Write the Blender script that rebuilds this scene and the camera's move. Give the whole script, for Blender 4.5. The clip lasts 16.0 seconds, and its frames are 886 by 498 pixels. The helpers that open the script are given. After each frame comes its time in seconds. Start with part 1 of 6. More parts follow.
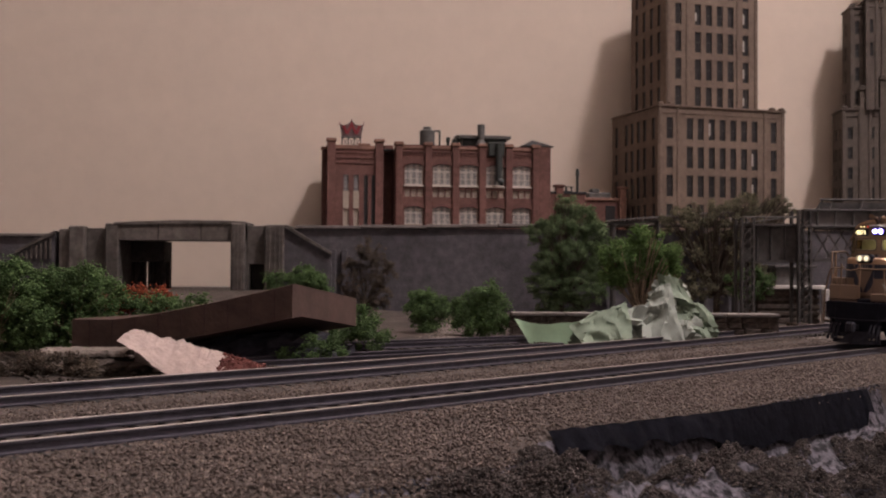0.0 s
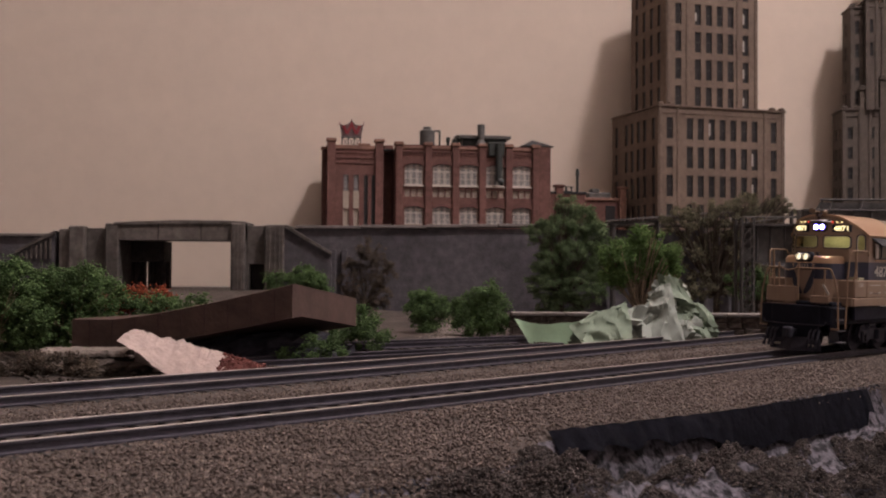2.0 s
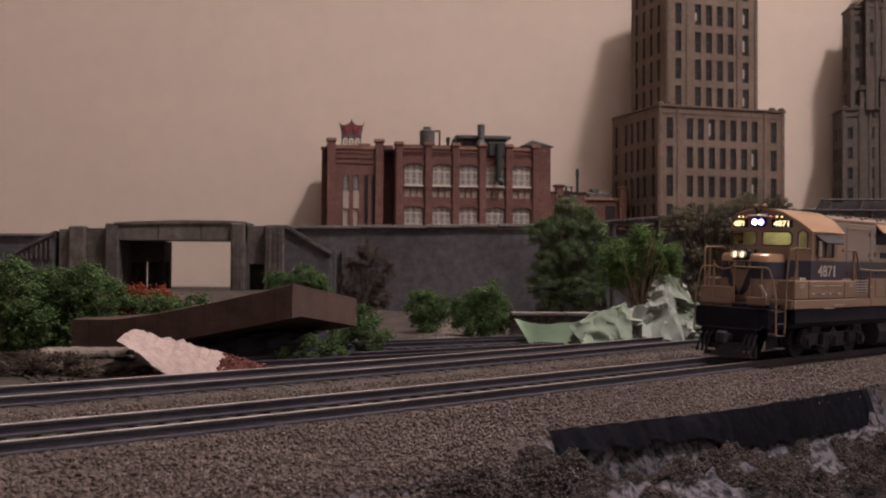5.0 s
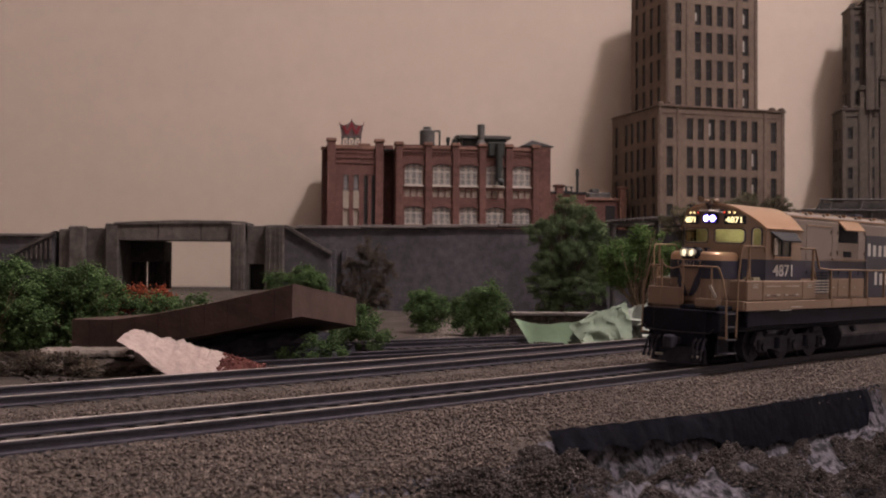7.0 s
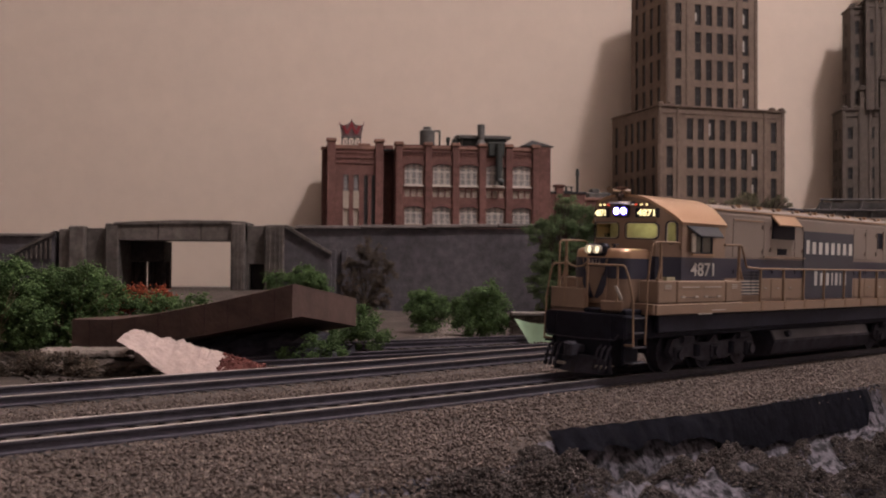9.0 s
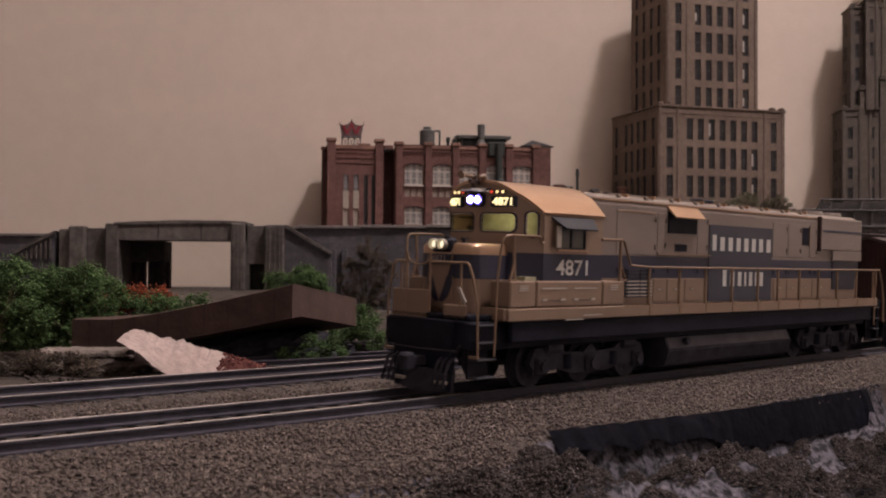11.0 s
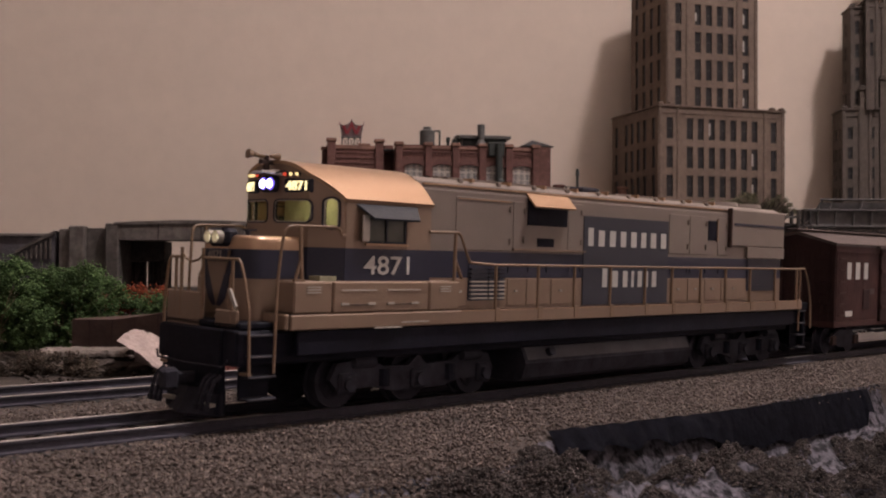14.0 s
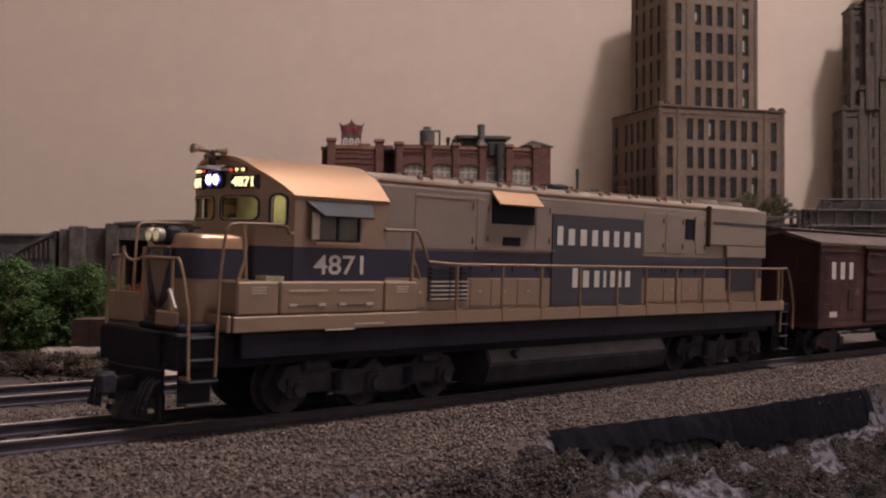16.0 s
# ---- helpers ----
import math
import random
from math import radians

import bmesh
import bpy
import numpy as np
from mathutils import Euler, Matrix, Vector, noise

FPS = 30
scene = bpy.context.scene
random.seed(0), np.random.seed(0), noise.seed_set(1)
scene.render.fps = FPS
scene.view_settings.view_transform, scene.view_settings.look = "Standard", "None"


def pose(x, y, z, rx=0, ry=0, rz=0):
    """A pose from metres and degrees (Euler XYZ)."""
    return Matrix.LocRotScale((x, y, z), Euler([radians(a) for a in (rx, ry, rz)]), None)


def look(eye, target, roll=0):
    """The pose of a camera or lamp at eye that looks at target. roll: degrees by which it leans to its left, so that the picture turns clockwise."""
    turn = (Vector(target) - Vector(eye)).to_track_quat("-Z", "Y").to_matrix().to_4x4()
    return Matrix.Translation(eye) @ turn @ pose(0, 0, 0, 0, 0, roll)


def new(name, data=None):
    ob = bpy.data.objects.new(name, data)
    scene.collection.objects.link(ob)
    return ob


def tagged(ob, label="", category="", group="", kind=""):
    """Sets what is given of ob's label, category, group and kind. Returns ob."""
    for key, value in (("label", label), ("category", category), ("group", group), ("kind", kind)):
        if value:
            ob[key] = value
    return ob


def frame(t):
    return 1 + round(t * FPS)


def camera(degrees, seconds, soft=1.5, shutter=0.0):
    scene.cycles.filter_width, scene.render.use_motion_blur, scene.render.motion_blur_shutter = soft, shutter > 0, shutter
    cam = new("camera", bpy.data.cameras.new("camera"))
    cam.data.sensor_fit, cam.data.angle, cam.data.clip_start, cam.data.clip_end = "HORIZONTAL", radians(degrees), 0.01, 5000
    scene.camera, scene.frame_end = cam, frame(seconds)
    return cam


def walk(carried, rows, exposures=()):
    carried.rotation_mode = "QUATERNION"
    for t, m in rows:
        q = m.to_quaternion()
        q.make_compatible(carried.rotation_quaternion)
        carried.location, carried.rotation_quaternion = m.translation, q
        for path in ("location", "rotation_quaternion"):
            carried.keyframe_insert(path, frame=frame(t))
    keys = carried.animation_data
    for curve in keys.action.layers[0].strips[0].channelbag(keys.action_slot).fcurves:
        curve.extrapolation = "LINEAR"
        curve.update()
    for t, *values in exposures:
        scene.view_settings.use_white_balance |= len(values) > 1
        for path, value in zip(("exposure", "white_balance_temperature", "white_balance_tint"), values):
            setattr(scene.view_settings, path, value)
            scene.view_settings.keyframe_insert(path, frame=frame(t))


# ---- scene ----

# The place is a model railway in 1:87; sizes below are in millimetres unless said otherwise.
MM = 0.001
CANT = 1.905           # superelevation of both tracks, degrees


# ---------- camera ----------
cam = camera(44.826, 16.0, soft=2.0, shutter=0.5)
cam.data.dof.use_dof, cam.data.dof.focus_distance = True, 0.36
cam.data.dof.aperture_fstop = cam.data.lens / 0.5      # a pupil 0.5 mm across
EYE = (0.0, 0.0, 0.02928)
STAND = look(EYE, (0.0, 1.0, 0.02928 + math.tan(radians(1.2865))), roll=0.3526)
walk(cam, [(0.0, STAND), (16.0, STAND)], exposures=[(0.0, 0.05), (9.0, 0.05), (12.0, -0.06), (14.0, -0.06), (15.5, 0.0), (16.0, 0.0)])

# ---------- light: one room lamp up at the right, in front of the layout, and the room's own bounce ----------
world = bpy.data.worlds.new("room_dark")
world.use_nodes = True
world.node_tree.nodes["Background"].inputs[0].default_value = (0.02, 0.018, 0.018, 1)
scene.world = world
lamp_data = bpy.data.lights.new("room_lamp", "POINT")
lamp_data.energy, lamp_data.color, lamp_data.shadow_soft_size = 75.0, (1.0, 0.905, 0.925), 0.085
lamp = new("room_lamp", lamp_data)
lamp.location = (0.80, 0.27, 1.78)


# ---------- materials ----------
def mat(name, color, rough=0.7, metal=0.0, vary=0.25, scale=300.0, bump=0.15, bump_scale=1200.0, dark=None, spec=0.3, stain=0.0, per_object=0.0, per_island=0.0, edge=(0.33, 0.67)):
    """Base colour broken by two scales of noise, with fine relief."""
    m = bpy.data.materials.new(name)
    m.use_nodes = True
    nt = m.node_tree
    n, l = nt.nodes, nt.links
    bs = n["Principled BSDF"]
    bs.inputs["Roughness"].default_value = rough
    bs.inputs["Metallic"].default_value = metal
    bs.inputs["Specular IOR Level"].default_value = spec
    tc = n.new("ShaderNodeTexCoord")
    n1 = n.new("ShaderNodeTexNoise")
    n1.inputs["Scale"].default_value, n1.inputs["Detail"].default_value, n1.inputs["Roughness"].default_value = scale, 6, 0.65
    n2 = n.new("ShaderNodeTexNoise")
    n2.inputs["Scale"].default_value, n2.inputs["Detail"].default_value = scale * 0.14, 3
    l.new(tc.outputs["Object"], n1.inputs["Vector"])
    l.new(tc.outputs["Object"], n2.inputs["Vector"])
    c0 = Vector(color)
    c1 = Vector(dark) if dark else c0 * (1 - vary)
    ramp = n.new("ShaderNodeValToRGB")
    ramp.color_ramp.elements[0].position, ramp.color_ramp.elements[1].position = edge
    ramp.color_ramp.elements[0].color = (*c1, 1)
    ramp.color_ramp.elements[1].color = (*(c0 * (1 + vary * 0.35)), 1)
    l.new(n1.outputs["Fac"], ramp.inputs["Fac"])
    mix = n.new("ShaderNodeMix")
    mix.data_type, mix.blend_type = "RGBA", "MULTIPLY"
    r2 = n.new("ShaderNodeValToRGB")
    r2.color_ramp.elements[0].position, r2.color_ramp.elements[1].position = 0.3, 0.7
    low = 1 - vary * 0.7 - stain
    r2.color_ramp.elements[0].color = (low, low, low, 1)
    r2.color_ramp.elements[1].color = (1, 1, 1, 1)
    l.new(n2.outputs["Fac"], r2.inputs["Fac"])
    mix.inputs["Factor"].default_value = 1.0
    l.new(ramp.outputs["Color"], mix.inputs["A"])
    l.new(r2.outputs["Color"], mix.inputs["B"])
    out = mix.outputs["Result"]
    if per_object or per_island:
        src = n.new("ShaderNodeObjectInfo").outputs["Random"] if per_object else n.new("ShaderNodeNewGeometry").outputs["Random Per Island"]
        amt = per_object or per_island
        mr = n.new("ShaderNodeMapRange")
        mr.inputs["To Min"].default_value, mr.inputs["To Max"].default_value = 1 - amt, 1 + amt
        l.new(src, mr.inputs["Value"])
        hs = n.new("ShaderNodeHueSaturation")
        l.new(mr.outputs["Result"], hs.inputs["Value"])
        l.new(out, hs.inputs["Color"])
        out = hs.outputs["Color"]
    l.new(out, bs.inputs["Base Color"])
    if bump:
        n3 = n.new("ShaderNodeTexNoise")
        n3.inputs["Scale"].default_value, n3.inputs["Detail"].default_value = bump_scale, 5
        l.new(tc.outputs["Object"], n3.inputs["Vector"])
        b = n.new("ShaderNodeBump")
        b.inputs["Strength"].default_value, b.inputs["Distance"].default_value = bump, 0.0008
        l.new(n3.outputs["Fac"], b.inputs["Height"])
        l.new(b.outputs["Normal"], bs.inputs["Normal"])
    return m


def glow(name, color, strength):
    m = bpy.data.materials.new(name)
    m.use_nodes = True
    bs = m.node_tree.nodes["Principled BSDF"]
    bs.inputs["Base Color"].default_value = (*color, 1)
    bs.inputs["Emission Color"].default_value = (*color, 1)
    bs.inputs["Emission Strength"].default_value = strength
    return m


M_WALL = mat("painted_wall", (0.74, 0.615, 0.51), 0.85, vary=0.04, scale=40, bump=0.05, bump_scale=400, stain=0.03)
M_ROOM = mat("room_paint", (0.80, 0.75, 0.72), 0.9, vary=0.08, scale=10, bump=0.0)
M_CARPET = mat("carpet", (0.25, 0.22, 0.21), 0.95, vary=0.2, scale=60)
M_GROUND = mat("dirt_scatter", (0.105, 0.083, 0.071), 0.95, vary=0.5, scale=500, bump=0.6, bump_scale=1500, stain=0.2)
M_BALLAST = mat("ballast_stone", (0.176, 0.138, 0.121), 0.9, vary=0.35, scale=900, bump=0.2, per_island=0.36)
M_BED = mat("ballast_bed", (0.115, 0.092, 0.082), 0.95, vary=0.35, scale=900, bump=0.6, bump_scale=1500)
M_ROCK = mat("plaster_rock", (0.135, 0.123, 0.145), 0.9, vary=0.5, scale=330, bump=1.0, bump_scale=420, dark=(0.012, 0.011, 0.014), stain=0.15, edge=(0.43, 0.57))
M_TURF = mat("coarse_turf", (0.105, 0.086, 0.080), 0.95, vary=0.4, scale=800, bump=0.4, per_island=0.35)
M_TAR = mat("black_tar", (0.010, 0.010, 0.015), 0.85, vary=0.5, scale=260, bump=0.6, bump_scale=300, spec=0.04)
M_RAIL = mat("nickel_rail", (0.32, 0.285, 0.265), 0.42, metal=1.0, vary=0.12, scale=200, bump=0.01)
M_RAILSIDE = mat("painted_rail_side", (0.064, 0.057, 0.074), 0.6, vary=0.3, scale=400, bump=0.1)
M_TIE = mat("plastic_tie", (0.055, 0.047, 0.045), 0.75, vary=0.35, scale=500, bump=0.3, per_object=0.3)
M_CONC = mat("weathered_concrete", (0.175, 0.150, 0.135), 0.9, vary=0.4, scale=160, bump=0.35, bump_scale=700, stain=0.2)
M_CONCDARK = mat("dark_timber_and_recess_shade", (0.06, 0.05, 0.048), 0.9, vary=0.5, scale=200, bump=0.3)
M_RETAIN = mat("grey_stone_wall", (0.134, 0.122, 0.134), 0.92, vary=0.4, scale=120, bump=0.5, bump_scale=420, stain=0.15)
M_CAP = mat("wall_cap", (0.24, 0.21, 0.195), 0.9, vary=0.3, scale=200)
M_BRICK = mat("red_brick", (0.200, 0.098, 0.082), 0.88, vary=0.3, scale=220, bump=0.3, bump_scale=900, stain=0.12)
M_BRICKCAP = mat("brick_cap", (0.30, 0.165, 0.125), 0.88, vary=0.3, scale=220)
M_SASH = mat("cream_sash", (0.62, 0.55, 0.48), 0.7, vary=0.15, scale=300)
M_PANE = mat("dim_pane", (0.33, 0.31, 0.31), 0.25, vary=0.35, scale=120, bump=0.0, spec=0.5)
M_BLIND = mat("cream_blind", (0.44, 0.37, 0.30), 0.7, vary=0.15, scale=200)
M_TOWER = mat("tan_masonry", (0.20, 0.145, 0.112), 0.88, vary=0.22, scale=140, bump=0.25, bump_scale=700, stain=0.1)
M_TOWERB = mat("grey_tan_masonry", (0.13, 0.105, 0.088), 0.88, vary=0.22, scale=140, bump=0.25, bump_scale=700, stain=0.1)
M_DARKPANE = mat("dark_pane", (0.024, 0.022, 0.023), 0.3, vary=0.3, scale=90, bump=0.0, spec=0.4)
M_BLINDBIT = mat("white_blind", (0.40, 0.36, 0.33), 0.7, vary=0.2, scale=200)
M_ROOFTAR = mat("roof_tar", (0.05, 0.047, 0.05), 0.9, vary=0.4, scale=200)
M_TANK = mat("grey_tank_metal", (0.17, 0.16, 0.15), 0.6, vary=0.35, scale=200, stain=0.2)
M_DUCT = mat("dark_green_duct", (0.055, 0.06, 0.055), 0.55, vary=0.3, scale=200)
M_SIGNRED = mat("red_sign", (0.26, 0.03, 0.04), 0.5, vary=0.3, scale=300)
M_SIGNDIM = mat("dull_sign_border", (0.16, 0.105, 0.10), 0.6, vary=0.3, scale=300)
M_SIGNGREY = mat("sign_border", (0.33, 0.29, 0.27), 0.6, vary=0.2, scale=300)
M_STEEL = mat("grey_bridge_steel", (0.108, 0.098, 0.094), 0.7, vary=0.3, scale=300, stain=0.1)
M_STEELL = mat("light_grey_steel", (0.165, 0.152, 0.148), 0.7, vary=0.3, scale=300, stain=0.15)
M_WHITE = mat("white_roof", (0.68, 0.64, 0.6), 0.7, vary=0.1, scale=200)
M_STONE = mat("brown_stone", (0.135, 0.105, 0.09), 0.92, vary=0.5, scale=350, bump=0.8, bump_scale=600)
M_SLAB = mat("rough_grey_stone", (0.235, 0.195, 0.17), 0.92, vary=0.4, scale=350, bump=0.8, bump_scale=600)
M_RUST = mat("rust_brown_steel", (0.092, 0.056, 0.047), 0.82, vary=0.3, scale=110, bump=0.25, bump_scale=700, stain=0.18)
M_PLASTER = mat("pink_white_plaster", (0.52, 0.41, 0.37), 0.9, vary=0.16, scale=300, bump=0.8, bump_scale=450)
M_REDBRICK = mat("broken_red_brick", (0.19, 0.062, 0.052), 0.9, vary=0.6, scale=900, bump=0.6)
M_PAPERD = mat("grey_green_paper", (0.255, 0.315, 0.235), 0.75, vary=0.2, scale=90, bump=0.2, bump_scale=300)
M_PAPER = mat("pale_green_paper", (0.27, 0.38, 0.245), 0.75, vary=0.16, scale=90, bump=0.12, bump_scale=300)
M_PAPERW = mat("white_green_paper", (0.38, 0.41, 0.36), 0.75, vary=0.14, scale=90, bump=0.12, bump_scale=300)
M_BARK = mat("tan_twig", (0.37, 0.29, 0.20), 0.85, vary=0.4, scale=500, bump=0.3)
M_BARKD = mat("dark_twig", (0.11, 0.085, 0.066), 0.9, vary=0.4, scale=500, bump=0.3)


def leaf_mat(name, c, dark):
    return mat(name, c, 0.75, vary=0.5, scale=260, bump=0.0, dark=dark, per_island=0.45, spec=0.25)


M_LEAF = leaf_mat("green_clump", (0.112, 0.182, 0.064), (0.062, 0.112, 0.036))
M_LEAFB = leaf_mat("bright_green_clump", (0.135, 0.22, 0.062), (0.075, 0.135, 0.038))
M_LEAFD = leaf_mat("dark_green_leaf", (0.155, 0.215, 0.10), (0.095, 0.14, 0.062))
M_LEAFO = leaf_mat("olive_leaf", (0.225, 0.205, 0.13), (0.085, 0.08, 0.05))
M_LEAFR = leaf_mat("red_orange_clump", (0.33, 0.075, 0.03), (0.17, 0.035, 0.018))
M_LEAFW = leaf_mat("brown_weed", (0.14, 0.108, 0.082), (0.07, 0.055, 0.04))


# ---------- mesh building ----------
class G:
    """Collects vertices and faces in millimetres."""

    def __init__(self):
        self.v, self.f, self.m = [], [], []

    def add(self, vs, fs, mi=0):
        o = len(self.v)
        self.v.extend(tuple(p) for p in vs)
        self.f.extend(tuple(i + o for i in q) for q in fs)
        self.m.extend([mi] * len(fs))
        return self

    def box(self, x0, x1, y0, y1, z0, z1, b=0.0, mi=0, m=None):
        if b <= 0:
            vs = [(x, y, z) for x in (x0, x1) for y in (y0, y1) for z in (z0, z1)]
            fs = [(0, 1, 3, 2), (4, 6, 7, 5), (0, 4, 5, 1), (2, 3, 7, 6), (0, 2, 6, 4), (1, 5, 7, 3)]
        else:
            lo, hi, vs, idx = (x0, y0, z0), (x1, y1, z1), [], {}
            b = min(b, *[(hi[a] - lo[a]) * 0.45 for a in range(3)])
            for s in [(i, j, k) for i in (0, 1) for j in (0, 1) for k in (0, 1)]:
                for a in range(3):
                    p = [(hi[c] if s[c] else lo[c]) if c == a else (hi[c] - b if s[c] else lo[c] + b) for c in range(3)]
                    idx[s, a] = len(vs)
                    vs.append(tuple(p))
            fs = []
            for a in range(3):
                c, d = (a + 1) % 3, (a + 2) % 3
                for sa in (0, 1):
                    q = []
                    for sc, sd in ((0, 0), (1, 0), (1, 1), (0, 1)):
                        s = [0, 0, 0]
                        s[a], s[c], s[d] = sa, sc, sd
                        q.append(idx[tuple(s), a])
                    fs.append(tuple(q if sa else q[::-1]))
                for sc in (0, 1):
                    for sd in (0, 1):
                        s0, s1 = [0, 0, 0], [0, 0, 0]
                        s0[a], s1[a] = 0, 1
                        s0[c] = s1[c] = sc
                        s0[d] = s1[d] = sd
                        q = (idx[tuple(s0), c], idx[tuple(s1), c], idx[tuple(s1), d], idx[tuple(s0), d])
                        fs.append(q if sc == sd else q[::-1])
            for s in [(i, j, k) for i in (0, 1) for j in (0, 1) for k in (0, 1)]:
                q = (idx[s, 0], idx[s, 1], idx[s, 2])
                fs.append(q if sum(s) % 2 else q[::-1])
        if m is not None:
            vs = [m @ Vector(p) for p in vs]
        return self.add(vs, fs, mi)

    def cyl(self, p, q, r, r2=None, seg=10, mi=0, cap=True):
        p, q = Vector(p), Vector(q)
        r2 = r if r2 is None else r2
        w = (q - p).normalized()
        a = w.orthogonal().normalized()
        c = w.cross(a)
        vs, fs = [], []
        for o, rr in ((p, r), (q, r2)):
            for i in range(seg):
                t = 2 * math.pi * i / seg
                vs.append(o + (a * math.cos(t) + c * math.sin(t)) * rr)
        for i in range(seg):
            j = (i + 1) % seg
            fs.append((i, j, seg + j, seg + i))
        if cap:
            fs += [tuple(range(seg))[::-1], tuple(range(seg, 2 * seg))]
        return self.add(vs, fs, mi)

    def tube(self, pts, r, seg=6, mi=0):
        for p, q in zip(pts[:-1], pts[1:]):
            self.cyl(p, q, r, seg=seg, mi=mi)
        return self

    def prism(self, poly, a0, a1, axis="x", mi=0):
        """poly: outline in the two other axes, in cyclic order, drawn out from a0 to a1 along axis."""
        n = len(poly)
        put = {"x": lambda a, p: (a, p[0], p[1]), "y": lambda a, p: (p[0], a, p[1]), "z": lambda a, p: (p[0], p[1], a)}[axis]
        vs = [put(a0, p) for p in poly] + [put(a1, p) for p in poly]
        fs = [(i, (i + 1) % n, n + (i + 1) % n, n + i) for i in range(n)]
        fs += [tuple(range(n))[::-1], tuple(range(n, 2 * n))]
        return self.add(vs, fs, mi)

    def sheet(self, rows, mi=0, close=False):
        """A grid of points, row by row."""
        w = len(rows[0])
        vs = [p for r in rows for p in r]
        fs = []
        for i in range(len(rows) - 1):
            for j in range(w - 1 if not close else w):
                k = (j + 1) % w
                fs.append((i * w + j, i * w + k, (i + 1) * w + k, (i + 1) * w + j))
        return self.add(vs, fs, mi)

    def mesh(self, name, mats, smooth=False, fix=True):
        me = bpy.data.meshes.new(name)
        me.from_pydata([(x * MM, y * MM, z * MM) for x, y, z in self.v], [], self.f)
        for m in (mats if isinstance(mats, (list, tuple)) else [mats]):
            me.materials.append(m)
        if any(self.m):
            me.polygons.foreach_set("material_index", self.m)
        if fix:
            bm = bmesh.new()
            bm.from_mesh(me)
            if len(bm.verts) < 4000:
                bmesh.ops.remove_doubles(bm, verts=bm.verts, dist=1e-7)
            bmesh.ops.recalc_face_normals(bm, faces=bm.faces)
            bm.to_mesh(me)
            bm.free()
        if smooth:
            me.polygons.foreach_set("use_smooth", [True] * len(me.polygons))
            me.set_sharp_from_angle(angle=radians(35))
        me.update()
        return me


def part(name, g, material, parent=None, label="", smooth=False, at=None, fix=True):
    """Links a builder, or a finished mesh, as one object under a thing or a part."""
    me = g if isinstance(g, bpy.types.Mesh) else g.mesh(name, material, smooth, fix)
    ob = new(name, me)
    if parent is not None:
        ob.parent = parent
    if at is not None:
        ob.matrix_basis = at
    if label:
        ob["label"] = label
    return ob


def thing(name, label, category, at=None, group="", kind=""):
    ob = new(name)
    ob.empty_display_size = 0.01
    if at is not None:
        ob.matrix_basis = at
    return tagged(ob, label, category, group, kind)


def at(x, y, z, rz=0.0, rx=0.0, ry=0.0):
    return pose(x * MM, y * MM, z * MM, rx, ry, rz)


def letters(text, height, material, name="lettering", bold=0.02):
    """Text mesh lying in the local x-z plane, facing -y, its lower left corner at the origin."""
    cu = bpy.data.curves.new("text", "FONT")
    cu.body, cu.size, cu.extrude, cu.offset = text, height * MM * 1.38, 0.00008, bold * height * MM
    ob = bpy.data.objects.new("text", cu)
    scene.collection.objects.link(ob)
    bpy.context.view_layer.update()
    me = bpy.data.meshes.new_from_object(ob.evaluated_get(bpy.context.evaluated_depsgraph_get()))
    bpy.data.objects.remove(ob)
    me.transform(pose(0, 0, 0, 90, 0, 0))
    me.materials.clear()
    me.materials.append(material)
    return me


# ---------- the tracks' line in plan ----------
NEAR = (272.015, 301.902, 35.318, -46.072, 6.393)
FAR = (371.215, 330.862, 53.198, -36.764, -7.131)


LINE_ENDS = (-270.0, 420.0)


def line_y(c, x):
    e = min(max(x, LINE_ENDS[0]), LINE_ENDS[1])
    q = e / 300.0
    return sum(k * q ** i for i, k in enumerate(c)) + (x - e) * line_slope(c, e)


def line_slope(c, x):
    q = min(max(x, LINE_ENDS[0]), LINE_ENDS[1]) / 300.0
    return sum(i * k * q ** (i - 1) for i, k in enumerate(c) if i) / 300.0


def line_point(c, x, off=0.0):
    s = line_slope(c, x)
    n = math.hypot(1, s)
    return x - off * s / n, line_y(c, x) + off / n, math.degrees(math.atan(s))


def ahead(c, x, dist):
    """The x that lies dist further along, as the crow flies."""
    y, x2 = line_y(c, x), x + dist * 0.7
    for _ in range(12):
        l = math.hypot(x2 - x, line_y(c, x2) - y)
        x2 += (dist - l) * (x2 - x) / l
    return x2


def steps(c, x0, x1, gap):
    x, out = x0, []
    while x < x1:
        out.append(x)
        x += gap / math.hypot(1, line_slope(c, x))
    return out


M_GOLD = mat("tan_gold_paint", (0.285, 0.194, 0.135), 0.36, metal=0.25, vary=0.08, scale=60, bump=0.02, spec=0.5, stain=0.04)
# the same gold made paler, so tops and edges read as catching the lamp
M_LITGOLD = mat("satin_gold_lit_tops", (0.47, 0.305, 0.195), 0.34, metal=0.8, vary=0.06, scale=60, bump=0.02, spec=0.5)
M_GREY = mat("warm_grey_paint", (0.236, 0.186, 0.155), 0.45, vary=0.08, scale=60, bump=0.02, spec=0.5, stain=0.05)
M_BLUE = mat("dark_navy_paint", (0.020, 0.021, 0.044), 0.4, vary=0.15, scale=60, bump=0.02, spec=0.5)
M_PANEL = mat("grey_blue_sign_panel", (0.046, 0.046, 0.060), 0.45, vary=0.12, scale=60, bump=0.02, spec=0.4)
M_BLACK = mat("black_plastic", (0.015, 0.015, 0.025), 0.6, vary=0.4, scale=150, bump=0.1, spec=0.14)
